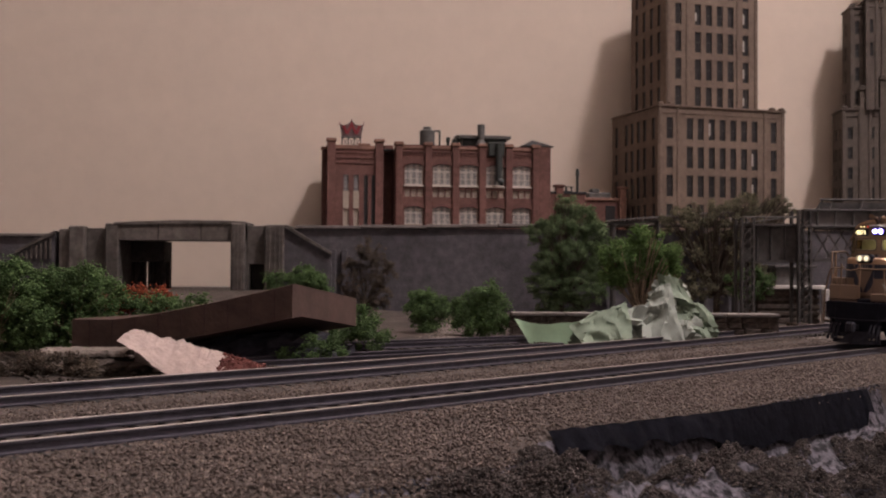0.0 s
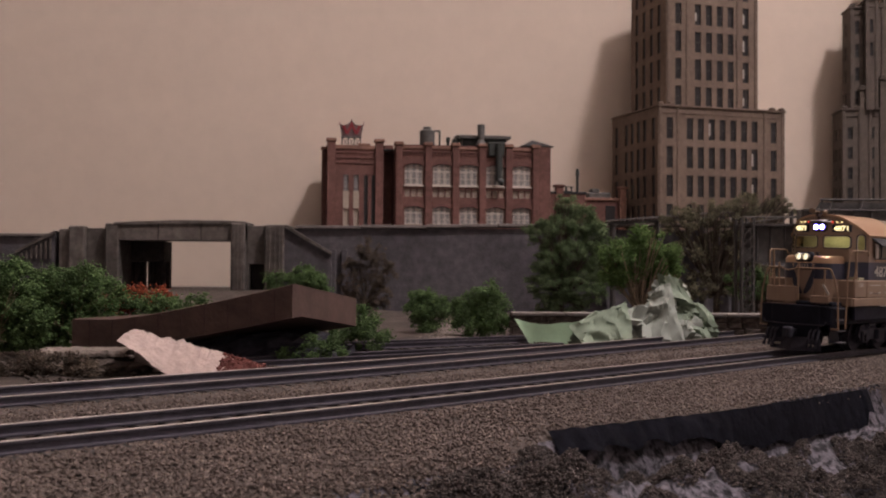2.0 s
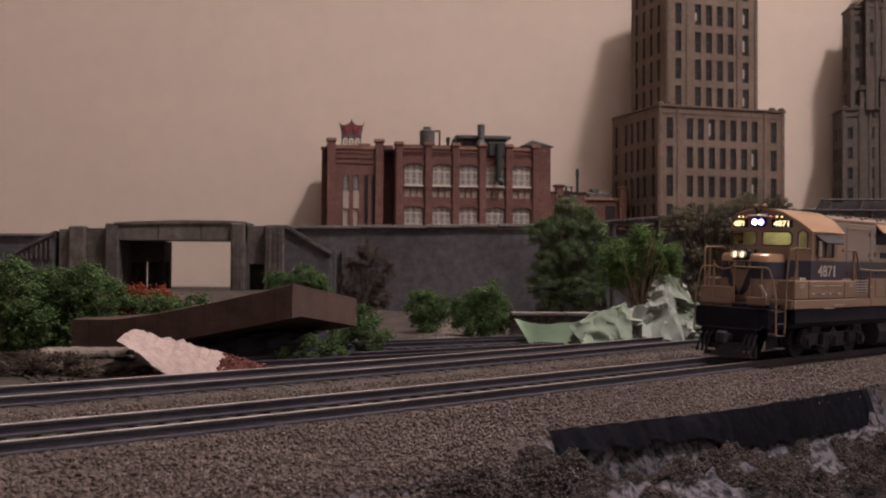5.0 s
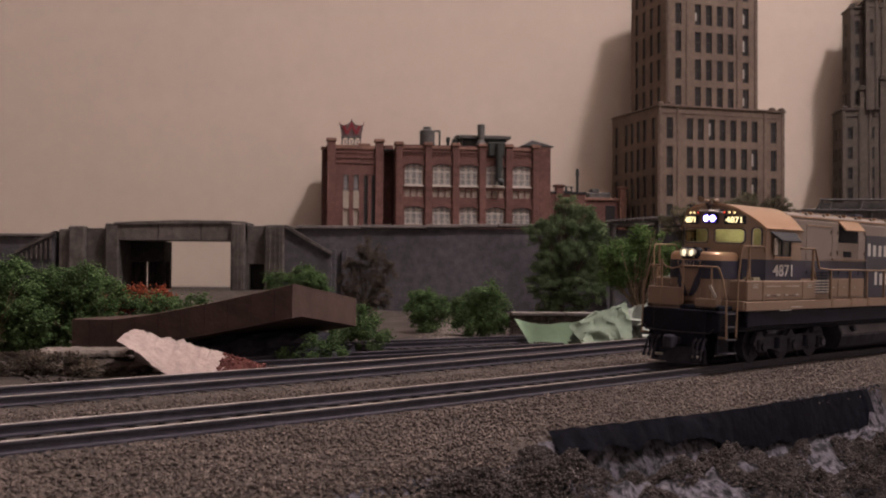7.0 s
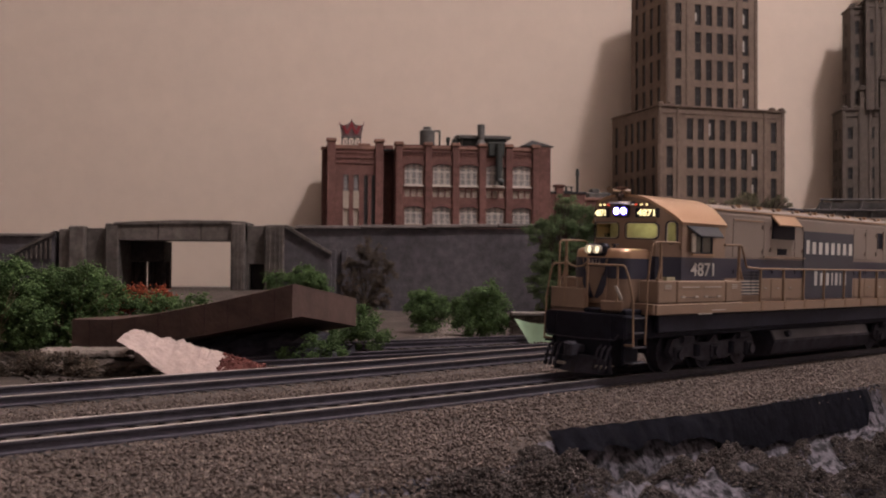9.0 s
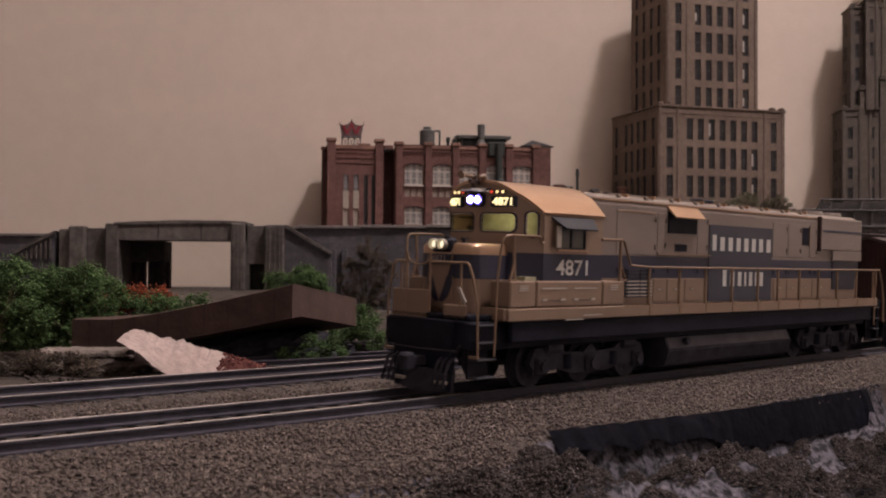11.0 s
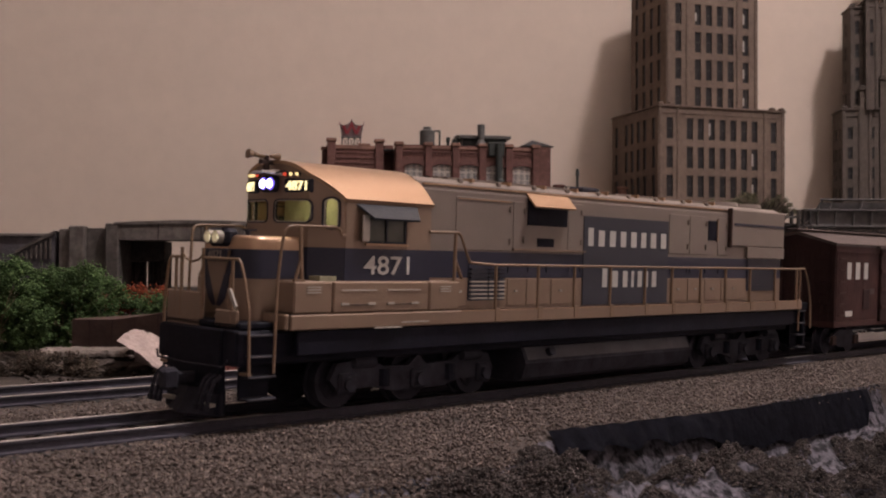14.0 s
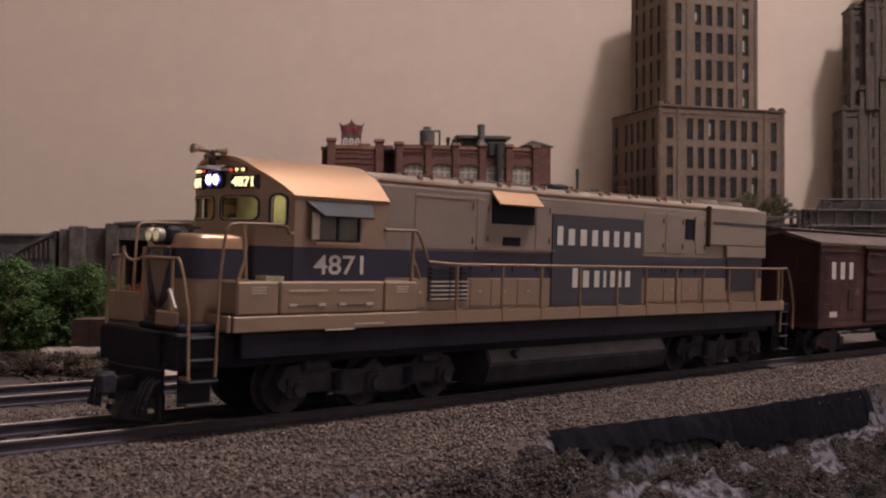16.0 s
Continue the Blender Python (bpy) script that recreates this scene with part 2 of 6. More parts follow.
M_GRIME = mat("grimy_black_metal", (0.052, 0.049, 0.064), 0.7, vary=0.5, scale=200, bump=0.15, spec=0.15)
M_LETTER = mat("white_lettering", (0.62, 0.585, 0.54), 0.6, vary=0.06, scale=300, bump=0.0)
M_HANDRAIL = mat("gold_handrail", (0.28, 0.185, 0.12), 0.45, vary=0.1, scale=200, bump=0.0)
M_CHROME = mat("worn_bright_metal", (0.58, 0.52, 0.45), 0.4, metal=0.25, vary=0.2, scale=200, bump=0.0)
M_CABIN = mat("pale_cab_interior", (0.48, 0.46, 0.31), 0.8, vary=0.3, scale=200)
M_CABPANE = mat("pale_reflection_pane", (0.13, 0.125, 0.095), 0.2, vary=0.25, scale=120, bump=0.0, spec=0.5)
M_DUCTGREY = mat("dark_grey_metal_and_lit_shoulder", (0.115, 0.108, 0.120), 0.6, vary=0.25, scale=150, bump=0.05, stain=0.1)
M_AWNING = mat("slate_awning", (0.040, 0.041, 0.049), 0.6, vary=0.15, scale=200)
M_CARRED = mat("boxcar_brown", (0.080, 0.034, 0.030), 0.7, vary=0.25, scale=150, bump=0.1, stain=0.1)
M_CARDARK = mat("boxcar_dark_end", (0.045, 0.02, 0.018), 0.75, vary=0.25, scale=150, bump=0.1)
M_CARROOF = mat("boxcar_roof", (0.11, 0.08, 0.072), 0.7, vary=0.3, scale=150)
M_HEAD = glow("headlight_glow", (0.80, 0.80, 1.0), 14.0)
M_NOSELAMP = glow("nose_lamp_glow", (1.0, 0.88, 0.62), 1.25)
M_BOARD = glow("number_board_glow", (1.0, 0.84, 0.45), 1.5)
M_CABGLOW = glow("cab_bulb_glow", (1.0, 0.92, 0.5), 4.0)
M_MARK = glow("marker_glow", (1.0, 0.75, 0.35), 1.2)
M_MARKR = glow("red_marker_glow", (0.8, 0.08, 0.04), 0.8)
M_HALO = glow("violet_halo_glow", (0.22, 0.14, 1.0), 1.6)
M_PATH = mat("pale_gravel", (0.26, 0.22, 0.19), 0.95, vary=0.4, scale=700, bump=0.5, per_island=0.3)


# ---------- the room ----------
WALL_Y = 1176.0


def room():
    part("wall_north", G().box(-2600, 2900, WALL_Y, WALL_Y + 80, -1000, 1900), M_WALL)
    tagged(bpy.data.objects["wall_north"], "plain warm beige painted room wall behind the layout", "wall", kind="structure")
    for n, b in (("wall_west", (-2680, -2600, -2400, WALL_Y + 80)), ("wall_east", (2900, 2980, -2400, WALL_Y + 80)), ("wall_south", (-2680, 2980, -2480, -2400))):
        tagged(part(n, G().box(*b, -1000, 1900), M_ROOM), "plain painted room wall", "wall", kind="structure")
    tagged(part("ceiling", G().box(-2680, 2980, -2480, WALL_Y + 80, 1900, 1980), M_ROOM), "plain painted room ceiling", "ceiling", kind="structure")
    tagged(part("floor", G().box(-2680, 2980, -2480, WALL_Y + 80, -1080, -1000), M_CARPET), "dark carpeted room floor", "floor", kind="structure")


PROFILE = [(-402, -990), (-400, -75), (-170, -66), (-110, -46), (-72, -28), (-54, -18.5), (-46, -13.5), (-40, -7.6), (-36, -6.6), (-22, -4.4), (-17, -3.4), (0, -3.4), (26, -3.9), (52, -3.4), (70, -4.2), (85, -5.0), (2000, -5.0)]


def profile(d):
    for (a, za), (b, zb) in zip(PROFILE[:-1], PROFILE[1:]):
        if d <= b:
            return za + (zb - za) * (d - a) / (b - a)
    return PROFILE[-1][1]


def ground_z(x, y):
    """Behind the tracks: flat, rising to the street under the bridge portal."""
    t = max(0.0, min(1.0, (y - 560) / 300.0)) * max(0.0, min(1.0, (-40 - x) / 110.0))
    return -5.0 + 18.0 * t * t * (3 - 2 * t) + 0.8 * noise.noise(Vector((x / 30, y / 30, 0)))


def bank(x, d):
    z = profile(d)
    if -60 < d < -40:
        z -= 9.0 * max(0.0, min(1.0, (x + 6) / 12.0)) * max(0.0, 1 - abs(d + 45.5) / 9.0)
    if d < -41:
        k = min(1.0, (-41 - d) / 8.0)
        p = Vector((x / 17.0, d / 12.0, 0.3))
        z += k * (4.2 * noise.noise(p) + 3.4 * abs(noise.noise(p * 2.7)) + 2.4 * abs(noise.noise(p * 5.3)) + 1.6 * abs(noise.noise(Vector((x / 1.9, d / 4.0, 1)))) - 1.8)
    else:
        z += 0.25 * noise.noise(Vector((x / 6, d / 6, 0)))
    return z


def ground():
    ds = [-402, -400, -280] + [-170 + 2.5 * i for i in range(28)] + [-100 + 1.25 * i for i in range(49)] + [-38.75 + 2.5 * i for i in range(54)]
    xs = [-1500, -1000, -700, -520] + [-420 + 3.0 * i for i in range(130)] + [-30 + 1.6 * i for i in range(94)] + [121 + 3.0 * i for i in range(160)] + [700, 900, 1200]
    g = G()
    rows = []
    for x in xs:
        row = []
        for d in ds:
            px, py, _ = line_point(NEAR, x, d)
            if d > 0:
                py = min(py, WALL_Y - 40)
            row.append((px, py, bank(x, d) + math.sin(radians(CANT)) * max(-20.0, min(d, 70.0)) * 0.25))
        x0, y0 = row[-1][0], row[-1][1]
        for i in range(1, 31):
            y = y0 + (WALL_Y - 2 - y0) * (i / 30.0)
            row.append((x0, y, ground_z(x0, y)))
        rows.append(row)
    g.sheet(rows)
    n = len(ds) + 29
    idx = []
    for i in range(len(xs) - 1):
        for j in range(n):
            d = ds[j] if j < len(ds) else 99
            idx.append(2 if d < (-40.5 if -8 < xs[i] < 120 else -42.5) else (1 if d < 90 else 0))
    g.m = idx
    ob = part("ground", g, [M_GROUND, M_BED, M_ROCK], smooth=True, fix=False)
    tagged(ob, "layout ground of brown scatter, ballast bed and a plaster rock bank", "ground", kind="structure")


OCTA = np.array([(1, 0, 0), (-1, 0, 0), (0, 1, 0), (0, -1, 0), (0, 0, 1), (0, 0, -1)], float)
OCTF = np.array([(0, 2, 4), (2, 1, 4), (1, 3, 4), (3, 0, 4), (2, 0, 5), (1, 2, 5), (3, 1, 5), (0, 3, 5)])


def grains(name, centres, size, material, seed, squash=0.8):
    """Many small faceted grains in one mesh."""
    rng = np.random.RandomState(seed)
    c = np.asarray(centres, float)
    n = len(c)
    r = size * rng.uniform(0.6, 1.25, (n, 1, 1)) * rng.uniform(0.65, 1.2, (n, 6, 1))
    v = OCTA[None] * r
    a, b = rng.uniform(0, 6.28, n), rng.uniform(0, 6.28, n)
    ca, sa, cb, sb = np.cos(a)[:, None], np.sin(a)[:, None], np.cos(b)[:, None], np.sin(b)[:, None]
    x, y, z = v[..., 0], v[..., 1], v[..., 2]
    x, z = x * cb - z * sb, x * sb + z * cb
    x, y = x * ca - y * sa, x * sa + y * ca
    v = np.stack([x, y, z * squash], -1) + c[:, None]
    f = (OCTF[None] + 6 * np.arange(n)[:, None, None]).reshape(-1, 3)
    me = bpy.data.meshes.new(name)
    me.from_pydata((v.reshape(-1, 3) * MM).tolist(), [], f.tolist())
    me.materials.append(material)
    return new(name, me)


def ballast():
    rng = random.Random(5)
    bands = [(-42.6, -9.3, 43000), (-7.2, 7.2, 8000), (9.3, 42.5, 25000), (44.5, 59, 5000), (61, 82, 8000)]
    pts = []
    for d0, d1, n in bands:
        for _ in range(n):
            x = -170 + 400 * rng.random() ** 1.25
            d = d0 + (d1 - d0) * rng.random()
            if d < -35 and rng.random() < (-35 - d) / 9.0 or -6 < x < 62 and d < -38.2 - (x + 4) * 0.05:
                continue
            px, py, _ = line_point(NEAR, x, d)
            z = profile(d) + math.sin(radians(CANT)) * d * 0.25 + 0.15 + 0.5 * rng.random()
            inside = abs(d) < 8 or 44 < d < 60
            if inside:
                z -= 0.45
            pts.append((px, py, z))
    for _ in range(16000):
        x, d = rng.uniform(-150, -14), -39 - 27 * rng.random() ** 1.3
        px, py, _ = line_point(NEAR, x, d)
        pts.append((px, py, bank(x, d) - 0.1 + 0.6 * rng.random()))
    ob = grains("ballast", pts, 0.53, M_BALLAST, 3)
    tagged(ob, "coarse brown and tan ballast stones along the tracks", "ballast", kind="stuff")


RAIL = [(-1.25, -2.5), (1.25, -2.5), (1.25, -2.15), (0.35, -1.9), (0.35, -0.75), (0.62, -0.6), (0.62, -0.11), (0.47, 0), (-0.47, 0), (-0.62, -0.11), (-0.62, -0.6), (-0.35, -0.75), (-0.35, -1.9), (-1.25, -2.15)]


def rail_mesh(c, off, x0, x1, lift, step=8.0):
    g = G()
    rows = []
    for x in steps(c, x0, x1, step):
        px, py, a = line_point(c, x, off)
        nx, ny = -math.sin(radians(a)), math.cos(radians(a))
        rows.append([(px + nx * p, py + ny * p, lift + q) for p, q in RAIL])
    g.sheet(rows, close=True)
    w = len(RAIL)
    g.m = [1 if (k % w) in (6, 7, 8) else 0 for k in range(len(g.f))]
    return g


def track(label, c, x0, x1, canted=True, lift=0.0, gap=6.6, plain=False):
    t = thing("track", label, "railway track", group="tracks")
    tilt = CANT if canted else 0.0
    for s in (-1, 1):
        part("rail", rail_mesh(c, s * 8.55, x0, x1, lift + s * 8.25 * math.sin(radians(tilt))), [M_RAILSIDE, M_RAILSIDE if plain else M_RAIL], t, "shiny nickel-silver rail with dark painted web" if not plain else "dull weathered rail", smooth=False)
    tie = G().box(-1.35, 1.35, -15.2, 15.2, -4.3, -2.5, 0.15).mesh("tie", M_TIE)
    for i, x in enumerate(steps(c, x0, x1, gap)):
        px, py, a = line_point(c, x)
        part("tie", tie, None, t, at=at(px, py, lift, a + 0.8 * math.sin(i * 7.1), tilt))
    return t


room()
ground()
track("near main track with bright railheads on dark ties in ballast", NEAR, -190, 420)
track("far main track with bright railheads on dark ties in ballast", FAR, -260, 400)
SIDING = (505.0, 205.0, 10.0)
SPUR = (437.0, 225.0, 15.0)
track("weathered industrial siding half buried in dirt", SIDING, -120, 170, False, -1.9, 7.0, True)
track("weathered spur track beside the siding", SPUR, -75, 60, False, -1.9, 7.0, True)
ballast()


# ---------- walled edge and bridge portal ----------
def retaining_wall():
    w = thing("retaining_wall", "dark grey stone retaining wall with a pale worn cap", "wall", kind="structure")
    part("wall_face", G().box(-141, 560, 960, 985, -8, 69), M_RETAIN, w)
    part("wall_face", G().box(-700, -345, 960, 985, -8, 60), M_RETAIN, w)
    cap = G()
    rng = random.Random(2)
    x = -132
    while x < 560:
        l = rng.uniform(30, 60)
        zz = 69 + (x + 132) * 0.014 if x < 140 else 73
        cap.box(x, min(x + l, 560) - 0.5, 957, 987, zz - 0.6, zz + 2.2, 0.4)
        x += l
    part("cap", cap, M_CAP, w, "pale worn concrete cap")
    capl = G().box(-700, -345, 957, 987, 60, 62.5, 0.4)
    part("cap", capl, M_CAP, w)
    rib = G().box(-2.5, 2.5, -3.5, 0, 0, 70, 0.5).mesh("pilaster", M_RETAIN)
    for x in (-98, -88):
        part("pilaster", rib, None, w, at=at(x, 960, -2 if x > -50 else -20))
    tagged(part("upper_terrace", G().box(-132, 1100, 985, WALL_Y - 1, 40, 66), M_GROUND), "dark ground of the upper city level", "ground", kind="structure")


retaining_wall()


def bridge_portal():
    p = thing("bridge_portal", "weathered grey concrete bridge abutment with a square underpass", "bridge")
    Z = 0
    # left pier: stepped columns
    part("pier", G().box(-341, -318, 953, 990, Z, 66.5, 0.8), M_CONC, p)
    part("column", G().box(-331, -317, 948, 960, Z, 69, 1.0), M_CONC, p)
    part("pier", G().box(-317, -297, 956, 990, Z, 67.5, 0.5), M_CONC, p)
    part("column", G().box(-299, -287, 949, 990, Z, 71.5, 1.0), M_CONC, p)
    # lintel beam, slightly cambered
    lint = [(-291, 57), (-175, 57), (-175, 73.6), (-190, 74.5), (-233, 74.8), (-275, 73.4), (-291, 72)]
    part("lintel", G().prism(lint, 950, 992, "y"), M_CONC, p)
    part("lintel_lip", G().prism([(-291, 70.6), (-175, 72.4), (-175, 73.9), (-291, 72.6)], 948.5, 950, "y"), M_CONC, p)
    for x in (-252, -214):
        part("joint", G().box(x - 0.4, x + 0.4, 949.4, 950.2, 57, 73), M_CONCDARK, p)
    # right pier
    part("column", G().box(-187.5, -175, 947, 992, Z, 72.5, 1.0), M_CONC, p)
    for x in (-184.5, -181.2, -178):
        part("flute", G().box(x - 0.5, x + 0.5, 946.2, 947.2, 14, 70), M_CONC, p)
    part("pier", G().box(-175, -157, 958, 990, 36, 70.5, 0.5).box(-175, -173, 958, 990, Z, 37).box(-158, -157, 958, 990, Z, 37), M_CONC, p)
    # a dark box gives the pier's recess its shade by colour
    part("niche_shade", G().box(-173, -158, 972, 990, Z, 37), M_CONCDARK, p, "dark box standing in for the shade of a recess")
    part("column", G().box(-158, -141, 950, 990, Z, 71, 1.0), M_CONC, p)
    for x in (-153.5, -149, -145):
        part("flute", G().box(x - 0.5, x + 0.5, 949.2, 950.2, 12, 69), M_CONC, p)
    # sloped wing walls
    part("wing_wall", G().prism([(-141, -5), (-99, -5), (-99, 46), (-137, 69), (-141, 69)], 954, 990, "y"), M_RETAIN, p)
    part("coping", G().prism([(-99, 44.5), (-99, 47.2), (-138.5, 71), (-141, 71), (-141, 69)], 951, 985, "y"), M_CONC, p, "pale sloping coping")
    part("wing_wall", G().prism([(-345, -5), (-345, 64), (-378, 46), (-400, 40), (-400, -5)], 956, 985, "y"), M_RETAIN, p)
    part("coping", G().prism([(-345, 62), (-345, 65), (-380, 47), (-380, 44.5)], 953, 982, "y"), M_CONC, p)
    for i in range(7):
        x = -349 - i * 4.2
        part("rail_post", G().box(x - 0.7, x + 0.7, 953.5, 956, 40, 58 - i * 2.2), M_CONC, p)
    # timber bents inside the underpass, left side
    for i, x in enumerate((-296, -286, -272, -266, -260)):
        part("bent_post", G().cyl((x, 1000 + 8 * (i % 2), 0), (x, 1000 + 8 * (i % 2), 57), 2.6, seg=8), M_CONCDARK, p)
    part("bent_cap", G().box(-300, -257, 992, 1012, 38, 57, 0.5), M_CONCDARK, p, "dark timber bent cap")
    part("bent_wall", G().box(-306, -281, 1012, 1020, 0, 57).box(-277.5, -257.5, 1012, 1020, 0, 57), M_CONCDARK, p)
    part("sill", G().box(-250, -170, 950, 1160, 9, 13, 0.5), M_CONC, p)
    part("deck", G().box(-291, -141, 985, 1012, 62, 68), M_CONC, p)


bridge_portal()


# ---------- city buildings ----------
def facade(W, H, holes, depth=1.6):
    """A front W x H with recessed openings (x0, x1, z0, z1); faces -y."""
    xs = sorted({0, W, *[h[0] for h in holes], *[h[1] for h in holes]})
    zs = sorted({0, H, *[h[2] for h in holes], *[h[3] for h in holes]})
    g = G()
    for a, b in zip(xs[:-1], xs[1:]):
        for c, d in zip(zs[:-1], zs[1:]):
            mx, mz = (a + b) / 2, (c + d) / 2
            if not any(h[0] < mx < h[1] and h[2] < mz < h[3] for h in holes):
                g.add([(a, 0, c), (b, 0, c), (b, 0, d), (a, 0, d)], [(0, 1, 2, 3)])
    for a, b, c, d in holes:
        q = [(a, c), (b, c), (b, d), (a, d)]
        for (x, z), (x2, z2) in zip(q, q[1:] + q[:1]):
            g.add([(x, 0, z), (x2, 0, z2), (x2, depth, z2), (x, depth, z)], [(3, 2, 1, 0)])
    return g


PANES = {}


def window(parent, m, w, h, style, y=1.5):
    key = (round(w, 2), round(h, 2), style)
    if key not in PANES:
        if style == "arch":
            pane = G().box(0, w, 0, 0.4, 0, h).mesh("window", M_PANE)
            bars = G()
            for i in range(4):
                x = w * i / 3
                bars.box(max(0, x - 0.55), min(w, x + 0.55), -0.5, 0, 0, h, mi=0)
            for z in (0.0, h * 0.30, h * 0.62, h * 0.82):
                bars.box(0, w, -0.55, 0, z, z + (1.3 if z == 0 or abs(z - h * 0.62) < 0.1 else 0.6))
            for i in range(6):
                x = w * (i + 0.5) / 6
                bars.box(x - 0.2, x + 0.2, -0.3, 0, h * 0.05, h)
            PANES[key] = (pane, bars.mesh("sash", M_SASH))
        else:
            mt = {"dark": M_DARKPANE, "blind": M_BLIND, "lit": M_PANE}[style]
            pane = G().box(0, w, 0, 0.4, 0, h).mesh("window", mt)
            bars = G().box(0, w, -0.4, 0, h * 0.48, h * 0.48 + 0.5).box(0, 0.4, -0.4, 0, 0, h).box(w - 0.4, w, -0.4, 0, 0, h)
            PANES[key] = (pane, bars.mesh("sash", M_SASH if style == "blind" else M_STEEL))
    pane, bars = PANES[key]
    ob = part("window", pane, None, parent, at=m @ at(0, y, 0))
    part("sash", bars, None, ob)
    return ob


def tower(label, at_m, material, blocks, group="office towers"):
    """blocks: (x0, y0, width, depth, z0, z1, front columns (x, w), side columns (y, w), storey rows (z, h), blinds)."""
    t = thing("office_tower", label, "building", at_m, group)
    rng = random.Random(11)
    for x0, y0, W, D, z0, z1, cols, sides, rows, cap in blocks:
        for face, L, cc in ((0, W, cols), (1, D, sides)):
            holes = [(c, c + w, z - z0, z - z0 + h) for c, w in cc for z, h in rows if z + h < z1 - 2]
            m = at(x0, y0, z0) if face == 0 else at(x0, y0 + D, z0, -90)
            wall = part("wall", facade(L, z1 - z0, holes), material, t, at=m)
            for c, w, za, zb in holes:
                window(wall, at(c, 0, za), c and w - c, zb - za, "dark")
                if face == 0 and len(holes) > 8 and rng.random() < (0.9 if (c, w) == holes[-5][:2] and x0 < 5 and W > 160 or (c, w) == holes[-1][:2] and W == 125 else 0.05):
                    hh = (zb - za)
                    part("blind", G().box(0, (w - c) * 0.3, -0.3, 0, hh * 0.2, hh * rng.uniform(0.55, 0.8)), M_BLINDBIT, wall, at=at(c + 0.4, 1.3, za))
        part("core", G().box(x0 + 2.2, x0 + W, y0 + 2.2, y0 + D, z0, z1), material, t)
        part("corner", G().box(x0 + W - 1, x0 + W, y0 + 0.05, y0 + 2.2, z0, z1), material, t)
        # piers and parapet
        for c in cap:
            part("pier", G().box(x0 + c - 1.8, x0 + c + 1.8, y0 - 1.2, y0, z0, z1 + 1, 0.4), material, t)
        part("parapet", G().box(x0 - 1.5, x0 + W + 1.5, y0 - 1.8, y0 + D, z1, z1 + 2.5, 0.5), material, t)
        part("string_course", G().box(x0 - 0.8, x0 + W + 0.8, y0 - 0.9, y0 - 0.05, z1 - 7.5, z1 - 6.3, 0.2), material, t)
        for xx in (x0 + 3, x0 + 17, x0 + W - 17, x0 + W - 4) if W > 30 else (x0 + W / 2,):
            part("finial", G().box(xx - 3.5, xx + 3.5, y0 - 2.2, y0 + 4.5, z1 + 2.5, z1 + 4.6, 0.6).box(xx - 2.7, xx + 2.7, y0 - 1.6, y0 + 3.8, z1 + 4.6, z1 + 5.6, 0.5), material, t)
    return t


def rows_of(z0, step, h, n):
    return [(z0 + step * i, h) for i in range(n)]


base_cols = [(11, 8.5)] + [(37.6 + 14.6 * i, 8.2) for i in range(7)] + [(151.5, 8.2)]
up_cols = [(12.2, 8.2)] + [(38.6 + 14.9 * i, 8.2) for i in range(4)] + [(104, 8.2)]
tower("tall tan masonry office tower with rows of dark narrow windows", at(250.2 * 0.84, 1250 * 0.84, 4.7, 17) @ Matrix.Scale(0.84, 4), M_TOWER, [
    (0, 0, 171, 121, 60, 226, base_cols, [(9, 7.5), (36, 7.4), (52, 7.4), (68, 7.4), (84, 7.4), (106, 7.5)], rows_of(87, 33.9, 25, 4), (3, 26, 143, 168)),
    (19, 16, 125, 90, 226, 403, up_cols, [(12, 7), (31, 7), (50, 7), (69, 7)], rows_of(229.8, 33.1, 24.7, 6), (3, 28, 97, 122)),
])
tower("grey-brown stepped masonry tower with setbacks and dark windows", at(474 * 0.88, 1268 * 0.88, 3.5, -6) @ Matrix.Scale(0.88, 4), M_TOWERB, [
    (0, 8, 150, 44, 60, 226, [(6 + 12.5 * i, 6.0) for i in range(11)], [(12, 6), (30, 6)], rows_of(72, 24, 14, 7), (1.5, 20, 32)),
    (10, 12, 40, 34, 226, 349, [(6, 5), (20, 5)], [(12, 6)], rows_of(234, 28, 16, 4), (2, 38)),
    (26, 4, 14, 40, 226, 356, [(5, 4)], [(12, 6)], rows_of(290, 28, 16, 2), (1.5, 12.5)),
    (20, 6, 7, 12, 60, 250, [], [], [], ()),
    (43, 6, 7, 12, 60, 262, [], [], [], ()),
    (48, 12, 100, 36, 226, 430, [(4 + 14 * i, 5.5) for i in range(7)], [(12, 6)], rows_of(234, 28, 16, 6), (2, 50)),
])


